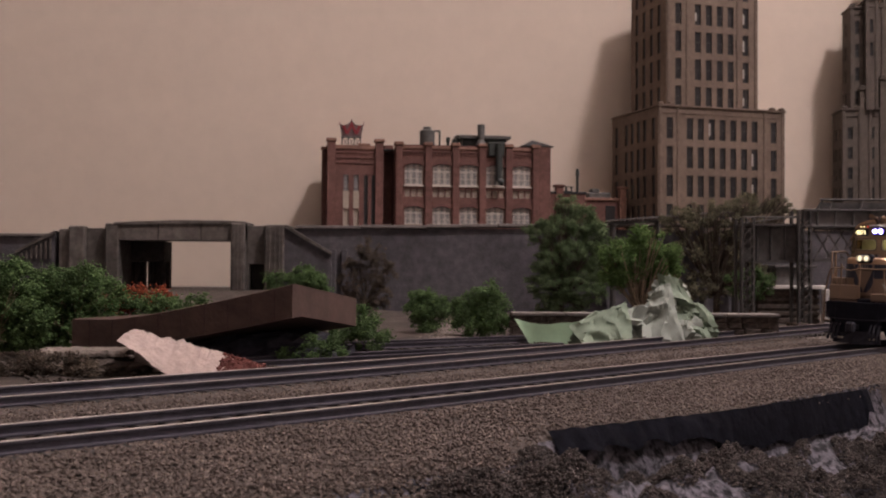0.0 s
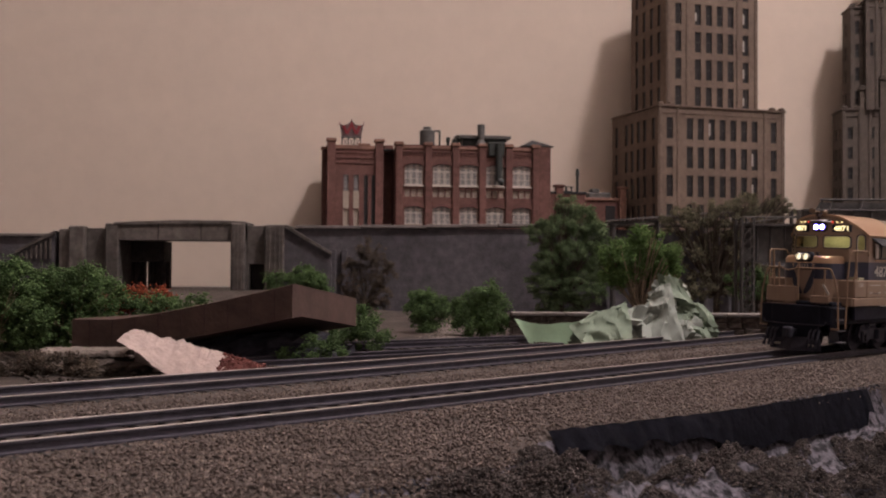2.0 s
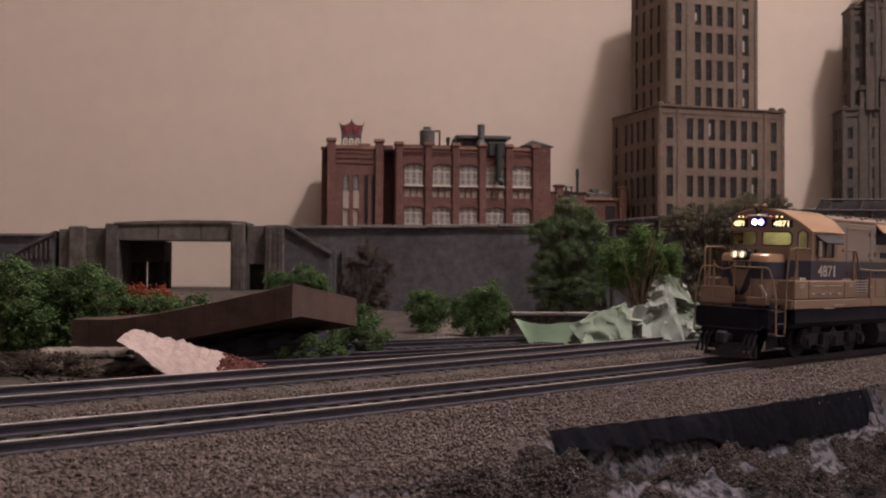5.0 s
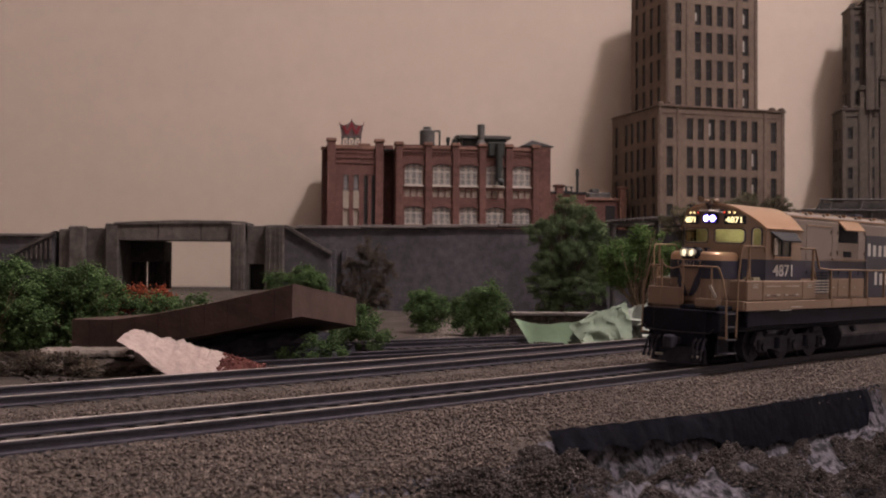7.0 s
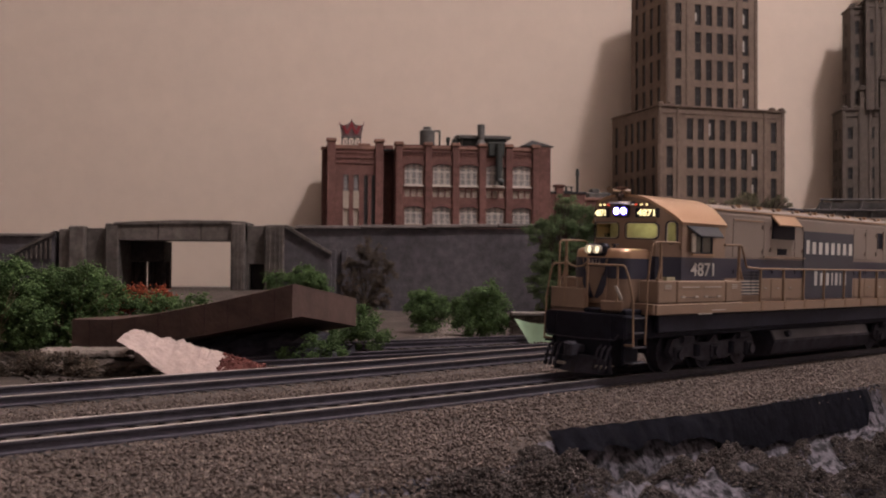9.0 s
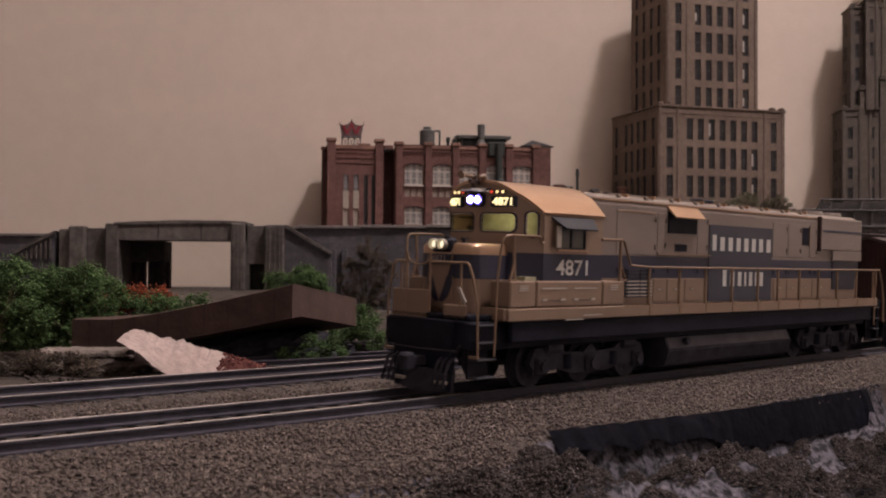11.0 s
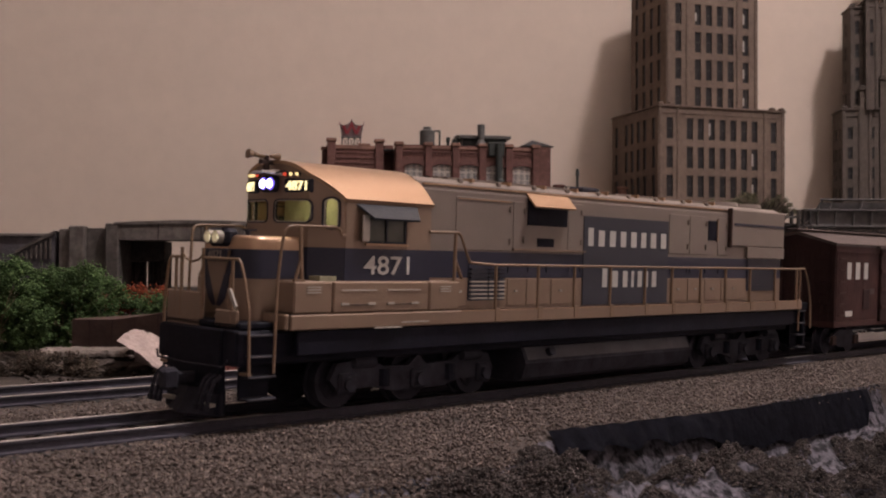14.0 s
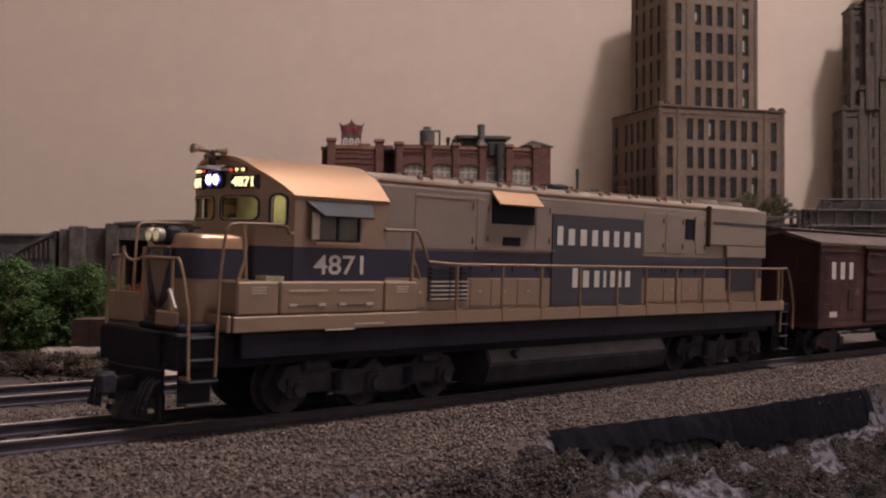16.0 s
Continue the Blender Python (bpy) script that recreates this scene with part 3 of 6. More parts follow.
def factory():
    f = thing("brick_factory", "red brick factory with arched cream-framed windows and a rooftop crown sign", "building", at(-113.5, 1045, 0, 9))
    # left block
    lh = [(16, 21, z, z + 17) for z in (18, 52)] + [(26, 31, z, z + 17) for z in (18, 52)] + [(36, 40, 18, 69), (43.5, 47.5, 18, 69)]
    lh = [(a + 0, b, c - 10, d - 10) for a, b, c, d in lh]
    wall = part("wall", facade(53, 86, lh), M_BRICK, f, at=at(0, 0, 66))
    for i, (a, b, c, d) in enumerate(lh):
        if i in (1, 3):
            window(wall, at(a, 0, c), b - a, (d - c) * 0.4, "lit")
            window(wall, at(a, 0, c + (d - c) * 0.4), b - a, (d - c) * 0.6, "lit")
        else:
            window(wall, at(a, 0, c), b - a, d - c, "blind" if i in (0, 2) else "dark")
    for a in (16, 26):
        part("blind", G().box(a - 0.3, a + 5.3, -0.4, 0, 92, 109), M_BLIND, f, "cream blind")
    part("wall", G().box(0, 53, 2, 119, 66, 151).box(-0.05, 2, 0.2, 119, 66, 152).box(51, 53.05, 0.2, 3, 66, 152), M_BRICK, f)
    for x in (4, 51):
        part("pilaster", G().box(x - 4, x + 4, -2.5, 0.2, 66, 157, 0.3), M_BRICK, f)
        part("pilaster_cap", G().box(x - 5, x + 5, -3.5, 5, 157, 160.5, 0.6), M_BRICKCAP, f)
    part("parapet", G().box(-1, 54, -1.2, 3, 150, 154, 0.4), M_BRICKCAP, f)
    for z in (136, 141, 146):
        part("corbel", G().box(8, 47, -0.9, 0.1, z, z + 1.3, 0.2), M_BRICK, f)
    part("pilaster", G().box(-4.5, -0.1, 8, 15, 66, 150, 0.3), M_BRICK, f)
    part("pilaster_cap", G().box(-5.5, 0, 7, 16, 150, 153, 0.5), M_BRICKCAP, f)
    part("pilaster_cap", G().box(30, 42, -1.5, 4, 154, 156, 0.5), M_BRICKCAP, f)
    # recessed link
    part("wall", G().box(53, 66, 24, 85, 66, 150), M_BRICK, f)
    part("parapet", G().box(57, 66, 10, 30, 148, 156, 0.5), M_BRICK, f)
    # main block
    cx = [85.5, 113.5, 140.5, 167.5, 194.5]
    mh = []
    for c in cx:
        mh += [(c - 9.2, c + 9.2, 116, 137), (c - 9.2, c + 9.2, 77, 95)]
        mh += [(c - 9 + 6.4 * k, c - 9 + 6.4 * k + 5, 104.5, 112) for k in range(3)]
    wall = part("wall", facade(155, 90, [(a - 66, b - 66, c - 66, d - 66) for a, b, c, d in mh], 2.0), M_BRICK, f, at=at(66, 0, 66))
    for a, b, c, d in mh:
        window(wall, at(a - 66, 0, c - 66), b - a, d - c, "arch" if b - a > 10 else "blind", y=1.8)
    arch_pts = [(-11.5, 0), (-11.5, 3.6), (-6, 6.2), (0, 7.0), (6, 6.2), (11.5, 3.6), (11.5, 0), (8.6, 0.6), (4.6, 2.4), (0, 3.0), (-4.6, 2.4), (-8.6, 0.6)]
    fill = [(-9.4, 3.4), (-9.4, 0.2), (-5.2, 1.9), (0, 2.6), (5.2, 1.9), (9.4, 0.2), (9.4, 3.4)]
    for c in cx:
        for z in (134.6, 92.6):
            part("arch", G().prism([(c + px, z + pz) for px, pz in arch_pts], -1.2, 0.1, "y"), M_BRICK, f, "projecting brick arch")
            part("spandrel", G().prism([(c + px, z + pz * 0.9) for px, pz in fill], 0.1, 1.5, "y"), M_BRICK, f)
        part("sill", G().box(c - 10.2, c + 10.2, -1.6, 1.0, 114.6, 116, 0.3), M_SASH, f, "cream stone sill")
        part("lintel", G().box(c - 10, c + 10, -0.6, 0.2, 112.2, 113.2, 0.2), M_BRICK, f)
        for k in range(7):
            part("dentil", G().box(c - 10.5 + 3.2 * k, c - 9 + 3.2 * k, -1.0, 0.1, 145.5, 148.5, 0.2), M_BRICK, f)
        part("corbel", G().box(c - 11.5, c + 11.5, -1.2, 0.1, 148.5, 150, 0.2), M_BRICK, f)
    for x in (70.5, 99.5, 127, 154, 181, 208.5):
        part("pilaster", G().box(x - 3.2, x + 3.2, -2.6, 0.2, 66, 155, 0.4), M_BRICK, f)
        part("pilaster_cap", G().box(x - 4.6, x + 4.6, -3.8, 5, 155, 158.5, 0.6), M_BRICKCAP, f)
    part("parapet", G().box(66, 221, -1.0, 3, 151.8, 154.6, 0.4), M_BRICKCAP, f)
    part("wall", G().box(66, 221, 3.5, 85, 66, 150).box(66, 67.5, 0.2, 4, 66, 151.8).box(219.5, 221, 0.2, 4, 66, 151.8), M_BRICK, f)
    part("roof", G().box(54, 220, 4, 84, 150, 151.5), M_ROOFTAR, f)
    # stair tower at the right end
    part("stair_tower", G().box(205, 224, 4, 40, 150, 158, 0.3).box(212, 224, -1, 3.6, 66, 156, 0.3), M_BRICK, f)
    part("stair_roof", G().add([(194, 0, 157.5), (228, 0, 157.5), (228, 44, 157.5), (194, 44, 157.5), (210, 20, 166)], [(0, 1, 4), (1, 2, 4), (2, 3, 4), (3, 0, 4), (3, 2, 1, 0)]), M_ROOFTAR, f, "dark pyramid roof")
    part("stair_tower", G().box(197, 205, 4, 38, 150, 158), M_DUCT, f)
    # roof structures
    part("water_tank", G().cyl((101, 18, 158), (101, 18, 172), 7.6, 7.6, 20).cyl((101, 18, 153), (101, 18, 158), 4.0, 7.6, 20).cyl((101, 18, 172), (101, 18, 174), 7.6, 4, 20).cyl((101, 18, 174), (101, 18, 176), 4, 4, 16), M_TANK, f, "grey metal dust collector hopper", smooth=True)
    part("pipe", G().tube([(108, 14, 172), (113, 14, 172), (113, 14, 150)], 0.9, 8), M_DUCT, f)
    for x, z in ((122, 166), (132, 166), (129, 164)):
        part("vent_pipe", G().cyl((x, 16, 150), (x, 16, z), 1.5, seg=10).cyl((x, 16, z - 4), (x, 16, z), 2.3, 1.8, seg=10), M_DUCT, f)
    part("penthouse", G().box(136, 180, 12, 50, 150, 165.5), M_DUCT, f)
    part("penthouse_roof", G().prism([(8, 165), (54, 165), (54, 168), (31, 170), (8, 168)], 132, 185, "x"), M_TANK, f, "grey weathered flat roof")
    part("cyclone", G().cyl((153.5, 4, 166), (153.5, 4, 178), 3.6, seg=14).cyl((153.5, 4, 157), (153.5, 4, 163), 5.5, 3, seg=14).cyl((153.5, 4, 163), (153.5, 4, 166), 3, 3.6, seg=14), M_TANK, f, smooth=True)
    part("duct", G().cyl((170, -6, 121), (170, -6, 158), 3.4, seg=12).cyl((169, -6.5, 121.5), (174, -7.5, 119), 3.4, seg=12).box(160, 176, -4, 8, 146, 160, 0.8), M_DUCT, f, "dark green sheet-metal duct", smooth=True)
    # crown sign on its frame
    sg = part("sign_frame", G().box(14, 34, 5, 12, 162.5, 163.6), M_STEELL, f, "open steel sign frame")
    for x in (15, 21, 27, 33):
        part("sign_leg", G().cyl((x, 6, 152), (x, 6, 163), 0.5, seg=6).cyl((x, 11, 152), (x, 11, 163), 0.5, seg=6), M_STEELL, sg)
    for a, b in ((15, 21), (27, 33), (21, 27)):
        part("sign_brace", G().cyl((a, 6, 152), (b, 6, 163), 0.35, seg=5).cyl((b, 6, 152), (a, 6, 163), 0.35, seg=5), M_STEELL, sg)
    crown = [(14.5, 163.5), (33.5, 163.5), (35.6, 175.2), (31.5, 174.2), (27.6, 175.4), (24, 179.4), (20.4, 175.4), (16.5, 174.2), (12.4, 175.2)]
    part("crown_border", G().prism(crown, 6, 8, "y"), M_SIGNDIM, f, "dull red-grey crown-shaped sign border")
    zig = [(14.6, 174), (17.4, 174), (19.6, 168.6), (24, 178.4), (28.4, 168.6), (30.6, 174), (33.4, 174), (30.2, 165.6), (27.2, 165.6), (24, 172.4), (20.8, 165.6), (17.8, 165.6)]
    part("crown_face", G().prism(zig, 5.2, 6, "y"), M_SIGNRED, f, "red zigzag sign face")
    for x, z in ((12.2, 178), (35.8, 178), (24, 181)):
        part("spike", G().cyl((x, 6.8, z - 4), (x, 6.8, z), 0.55, 0.25, 6), M_SIGNRED, f)


factory()


def annex():
    a = thing("brick_annex", "low red brick shop building with chimneys and roof vents", "building", at(104, 1085, 0, 8))
    part("wall", G().box(0, 84, 0, 60, 66, 104), M_BRICK, a)
    part("wall", G().box(0, 40, -3, 50, 66, 110, 0.4), M_BRICK, a)
    part("parapet", G().box(-1, 41, -4, 52, 110, 112.5, 0.5), M_ROOFTAR, a)
    part("parapet", G().box(40, 85, -1.5, 61, 104, 107, 0.5), M_BRICKCAP, a)
    part("chimney", G().box(9, 17, -5, 2, 66, 117, 0.4).box(7.5, 18.5, -6, 3, 117, 119.5, 0.5), M_BRICK, a)
    part("chimney", G().box(76, 83, -4, 3, 66, 116, 0.4).box(74.5, 84.5, -5, 4, 116, 118.5, 0.5), M_BRICKCAP, a)
    part("roof_frame", G().box(21, 22, 5, 6, 112, 118).box(27, 28, 5, 6, 112, 118).box(20, 29, 5, 6, 117.5, 118.5).box(24, 25, 12, 13, 112, 118).box(20, 29, 5, 14, 113, 114), M_DUCT, a)
    part("stack", G().cyl((33, 2, 110), (33, 2, 132), 1.5, seg=10).cyl((33, 2, 130), (33, 2, 136), 2.3, 1.4, seg=10), M_DUCT, a, smooth=True)
    part("roof_vent", G().box(46, 70, 8, 30, 106, 113, 1.0).box(50, 58, 8, 20, 113, 117, 0.5), M_TANK, a)
    part("doorway", G().box(62, 72, -0.6, 0.1, 66, 99, 0.2), M_DARKPANE, a)


annex()


# ---------- the train ----------
def cab_front(v):
    a = abs(v)
    return 21.0 + 1.6 * (a / 11.0) ** 2 if a < 11 else 22.6 + (a - 11) / 5.0 * 6.0


def cab_arch(v):
    return 45.4 + 7.9 * (1 - min(1.0, abs(v) / 16.2) ** 2.7)


def locomotive():
    t = thing("diesel_locomotive", "tan, grey and navy six-axle model diesel locomotive with lit number boards", "locomotive")
    # frame, deck, pilot
    part("underframe", G().box(3, 231, -14.5, 14.5, 11.0, 18, 0.5), M_BLACK, t)
    for s in (-1, 1):
        part("frame_skirt", G().box(16, 231, s * 16.4 - 0.8, s * 16.4 + 0.8, 12.8, 18.05, 0.3), M_BLACK, t)
    for s in (-1, 1):
        part("side_sill", G().box(13.5, 235, s * 17.5 - 0.5, s * 17.5 + 0.5, 18.05, 21.2, 0.25), M_GOLD, t, "tan side sill")
        part("bright_edge", G().box(36, 44, s * 18.0 - 0.1, s * 18.0 + 0.1, 17.85, 18.2).box(44, 52.5, s * 18.0 - 0.1, s * 18.0 + 0.1, 18.9, 19.2), M_CHROME, t)
    part("walkway", G().box(13.5, 233, -17.0, 17.0, 19.8, 20.8), M_GRIME, t)
    part("front_platform", G().box(4.2, 13.4, -13.6, 13.6, 18.2, 19.6, 0.3), M_BLACK, t)
    part("end_panel", G().box(4.2, 4.9, 0.6, 13.4, 17.6, 25.2, 0.3), M_GOLD, t, "tan end panel")
    part("end_panel", G().box(4.2, 4.9, -12.6, -4.8, 18.3, 22.0, 0.3), M_GOLD, t, "short tan end panel")
    for s in (-1, 1):
        part("step_panel", G().box(12.4, 13.4, *sorted((s * 9.5, s * 17.6)), 18.1, 21.4, 0.3), M_GOLD, t)
    part("pilot", G().box(2.4, 4.0, -9.8, 9.8, 5.0, 18.2, 0.3).prism([(2.2, 1.2), (4.2, 1.2), (4.2, 6), (2.9, 6)], -9.6, 9.6, "y").box(3.0, 13, -13.4, 13.4, 16.4, 18.2, 0.3), M_BLACK, t)
    part("plow", G().add([(-1, 0, 0.9), (3, -10.5, 0.9), (3, 10.5, 0.9), (1.6, 0, 6), (3.2, -10, 6), (3.2, 10, 6), (3.4, 0, 0.9), (3.4, 0, 6)], [(0, 1, 4, 3), (2, 0, 3, 5), (1, 6, 7, 4), (6, 2, 5, 7), (3, 4, 7), (3, 7, 5), (0, 6, 1), (0, 2, 6)]), M_GRIME, t)
    part("coupler", G().box(-2.5, 4, -1.2, 1.2, 6.6, 9.0, 0.3).box(-4.6, -1.6, -2.0, 1.6, 5.6, 10.0, 0.6).box(-5.4, -3.8, -2.2, -0.6, 5.8, 9.8, 0.5), M_GRIME, t)
    part("coupler", G().box(238, 246, -1.2, 1.2, 6.6, 9.0, 0.3).box(245, 248.6, -1.6, 2.0, 5.6, 10.0, 0.6), M_GRIME, t)
    part("uncoupling_bar", G().tube([(2.0, -13, 12.4), (1.6, -12, 11.0), (1.2, -2, 10.8), (1.2, 2, 10.8), (1.6, 12, 11.0), (2.0, 13, 12.4)], 0.24, 6), M_GRIME, t, "bent wire uncoupling bar")
    for v in (-10.5, -8.6, -6.9, 6.9, 8.6, 10.5):
        part("brake_hose", G().tube([(2.4, v, 9), (0.8, v, 8), (-0.2, v, 5.5), (-0.4, v + 0.5, 3.2)], 0.42, 6).cyl((-0.4, v + 0.5, 3.4), (-0.5, v + 0.6, 2.2), 0.6, seg=6), M_GRIME, t)
    for v in (-7.2, 7.2):
        part("step_plate", G().box(1.0, 2.4, v - 1.8, v + 1.8, 2.6, 3.4, 0.15), M_CHROME, t, "worn bright footboard")
    part("rear_platform", G().box(229, 244, -15.8, 15.8, 17.6, 20.2, 0.3).box(242.4, 244, -15, 15, 5, 17.6, 0.3), M_BLACK, t)
    # steps and their rails
    for s in (-1, 1):
        for u0, u1 in ((5.0, 12.0), (236.5, 242.5)):
            st = part("step_well", G().box(u0, u1, s * 12.6 - 0.3, s * 12.6 + 0.3, 4, 18.5), M_BLACK, t)
            for z in (4.5, 8.9, 13.0, 17.2):
                part("tread", G().box(u0, u1, min(s * 12.8, s * 15.8), max(s * 12.8, s * 15.8), z - 0.25, z + 0.25, 0.1), M_GRIME, st)
                part("tread_edge", G().box(u0 + 0.3, u1 - 0.3, s * 15.9 - 0.15, s * 15.9 + 0.15, z - 0.1, z + 0.2), M_DUCTGREY, st)
        part("grab_rail", G().tube([(11.0, s * 16.0, 9.6), (11.3, s * 16.1, 27.8), (11.8, s * 16.4, 34.3), (12.2, s * 16.7, 38.0), (12.9, s * 16.9, 38.9), (14.2, s * 17.0, 39.2), (25.2, s * 17.0, 39.3), (26.4, s * 17.0, 38.8), (27.0, s * 16.9, 37.6), (28.6, s * 16.1, 37.8)], 0.33), M_HANDRAIL, t, "tan wire handrail bent round the cab corner")
        part("grab_rail", G().tube([(5.1, s * 16.0, 9.6), (5.0, s * 15.6, 22), (4.7, s * 14.2, 28.6), (4.5, s * 13.2, 31.4), (4.5, s * 12.4, 32.2), (4.5, 0.2 if s < 0 else 8.3, 32.2)], 0.33), M_HANDRAIL, t)
        part("end_post", G().tube([(4.5, s * 10.4, 19.6), (4.5, s * 10.4, 32.2)], 0.36), M_HANDRAIL, t)
        part("foot_bracket", G().box(4.6, 5.6, *sorted((s * 13.2, s * 16.2)), 9.3, 9.9, 0.1), M_HANDRAIL, t)
    for v in (0.2, 8.3):
        part("end_post", G().tube([(4.5, v, 19.6), (4.5, v, 34.2)], 0.4), M_HANDRAIL, t)
    part("end_chain", G().tube([(4.5, 8.3, 33.2), (4.5, 6.8, 31.9), (4.5, 4.3, 31.3), (4.5, 1.8, 31.8), (4.5, 0.2, 33.0)], 0.26), M_HANDRAIL, t)
    part("drop_plate", G().prism([(-9.7, 26.2), (-10.5, 26.4), (-12.7, 22.9), (-12.2, 22.2)], 3.8, 4.3, "x"), M_CHROME, t, "bright folded step plate")
    # nose
    NB = 2.2        # the nose front lies this far back
    plan = [(8.4, -5.0), (8.9, -6.6), (10.0, -8.4), (11.4, -9.4), (12.4, -9.6), (22.4, -9.6), (22.4, 9.6), (12.4, 9.6), (11.4, 9.4), (10.0, 8.4), (8.9, 6.6), (8.4, 5.0)]
    part("nose", G().prism(plan, 19.4, 28.2, "z"), M_GOLD, t, "tan short nose", smooth=True)
    part("nose_band", G().prism([(u - (0.12 if u < 13 else 0), v * 1.012) for u, v in plan], 28.2, 34.2, "z"), M_BLUE, t, "navy nose band", smooth=True)
    g = G()
    n = len(plan)
    shell = [[(u + du * (1 if u < 13 else 0), v * k, z) for u, v in plan] for z, du, k in ((34.2, 0, 1.0), (35.6, 0, 1.0), (36.4, 0.25, 0.975), (36.9, 0.7, 0.93), (37.1, 1.4, 0.86))]
    g.sheet(shell, close=True)
    g.add(shell[-1], [tuple(range(n))])
    g.add(shell[0], [tuple(range(n))[::-1]])
    part("nose_top", g, M_LITGOLD, t, smooth=True)
    part("nose_door", G().box(5.6, 6.3, -4.2, 4.2, 20.5, 28.8, 0.2), M_GOLD, t, at=at(NB, 0, 0))
    part("nose_door", G().prism([(-4.3, 28.8), (4.3, 28.8), (4.3, 34), (-4.3, 34)], 5.7, 6.25, "x"), M_BLUE, t, at=at(NB, 0, 0))
    part("nose_chevron", G().prism([(-4.6, 33.9), (4.6, 33.9), (2.7, 29.0), (0, 22.4), (-2.7, 29.0)], 5.4, 5.72, "x"), M_GOLD, t, "tan V-shaped nose stripe", at=at(NB, 0, 0))
    part("nose_chevron", G().prism([(-4.3, 28.9), (-2.6, 28.9), (-0.1, 22.5), (-1.2, 22.2), (-3.0, 23.8), (-4.2, 26.6)], 5.42, 5.62, "x"), M_BLUE, t, at=at(NB, 0, 0))
    part("nose_chevron", G().prism([(4.3, 28.9), (2.6, 28.9), (0.1, 22.5), (1.2, 22.2), (3.0, 23.8), (4.2, 26.6)], 5.42, 5.62, "x"), M_BLUE, t, at=at(NB, 0, 0))
    hb = part("nose_lamp_housing", G().box(5.2, 8.5, -3.6, 3.6, 34.6, 38.4, 0.8), M_GRIME, t, at=at(NB, 0, 0))
    for v in (-1.4, 1.4):
        part("nose_lamp", G().cyl((5.15, v, 36.6), (5.05, v, 36.6), 1.1, seg=16), M_NOSELAMP, hb, "glowing recessed nose lamp", smooth=True)
        ring = [[(u, v + r * math.cos(k * math.pi / 9), 36.6 + r * math.sin(k * math.pi / 9)) for k in range(18)] for u, r in ((5.3, 1.2), (3.8, 1.2), (3.7, 1.28), (3.8, 1.4), (5.3, 1.4))]
        part("nose_lamp_tube", G().sheet(ring, close=True), M_CHROME, hb, "bright metal lamp rim", smooth=True)
    part("nose_plate", G().box(5.0, 5.7, -3.8, 3.8, 31.6, 34.2, 0.2), M_BLUE, t, at=at(NB, 0, 0))
    me = letters("4871", 1.9, M_SIGNGREY, bold=0.02)
    part("plate_digits", me, None, t, "dull grey figures", at=at(4.9 + NB, 2.6, 32.0, -90))
    part("vent_bolt", G().cyl((8, -2, 37), (8, -2, 38.6), 0.7, seg=8).cyl((13, -3, 37), (13, -3, 38.2), 0.5, seg=8).box(12, 15, -3.4, -2.6, 38.0, 38.4), M_GRIME, t)
    # battery boxes along the cab
    for s in (-1, 1):
        for u0, u1, bits in ((14.3, 24.3, 1), (24.6, 52.4, 2), (52.7, 62.6, 1)):
            v0, v1 = sorted((s * 17.75, s * 11.0))
            bx = part("battery_box", G().box(u0, u1, v0, v1, 21.4, 28.0, 0.35), M_GOLD, t)
            vf = s * 17.85
            if bits == 2:
                for k in range(2):
                    part("hinge", G().box(u0 + 2 + 13 * k, u0 + 12 + 13 * k, vf - 0.12, vf + 0.12, 26.0, 26.3), M_CHROME, bx)
                    part("latch", G().box(u0 + 2 + 13 * k, u0 + 4 + 13 * k, vf - 0.2, vf + 0.2, 23.0, 23.5), M_CHROME, bx)
                    part("latch", G().box(u0 + 9.5 + 13 * k, u0 + 11.5 + 13 * k, vf - 0.2, vf + 0.2, 23.0, 23.5), M_CHROME, bx)
                    part("seam", G().box(u0 + 2 + 13 * k, u0 + 11.5 + 13 * k, vf - 0.08, vf + 0.08, 22.95, 23.1), M_GRIME, bx)
            else:
                for k in range(3):
                    part("vent_slot", G().box(u0 + 3.2, u0 + 6.8, vf - 0.1, vf + 0.1, 25.6 + 0.55 * k, 25.85 + 0.55 * k), M_CHROME, bx)
    # cab
    cabr = part("cab", G().box(28.7, 54, -16.1, -15.3, 21, 28.1).box(28.7, 54, 15.3, 16.1, 21, 28.1).box(53.2, 54, -16, 16, 21, 45.4).box(22.4, 53, -15.5, 15.5, 26, 27), M_GOLD, t, "tan cab with navy band")
    for s in (-1, 1):
        part("cab_band", G().box(28.6, 54, s * 15.7 - 0.5, s * 15.7 + 0.5, 28.1, 35.0), M_BLUE, cabr, "navy cab band")
        hole = [(5.8, 17.8, 1.2, 7.0)]
        m = at(28.7, -16.2, 34.98) if s < 0 else at(54, 16.2, 34.98, 180)
        h2 = hole if s < 0 else [(25.3 - 17.8, 25.3 - 5.8, 1.2, 7.0)]
        w = part("side_wall", facade(25.3, 10.5, h2, 0.9), M_GOLD, cabr, at=m)
        a = h2[0][0]
        part("window_frame", G().box(a, a + 12, 0.1, 0.6, 1.2, 1.7).box(a, a + 12, 0.1, 0.6, 6.5, 7.0).box(a, a + 0.5, 0.1, 0.6, 1.2, 7).box(a + 11.5, a + 12, 0.1, 0.6, 1.2, 7).box(a + 5.7, a + 6.3, 0.1, 0.6, 1.2, 7), M_AWNING, w)
        for px in (a + 0.5, a + 6.3):
            # opaque pane whose pale colour imitates the reflection in the glass
            part("pane", G().box(px, px + 5.2, 0.4, 0.5, 1.7, 6.5), M_CABPANE, w, "opaque cab pane, coloured pale for its reflection")
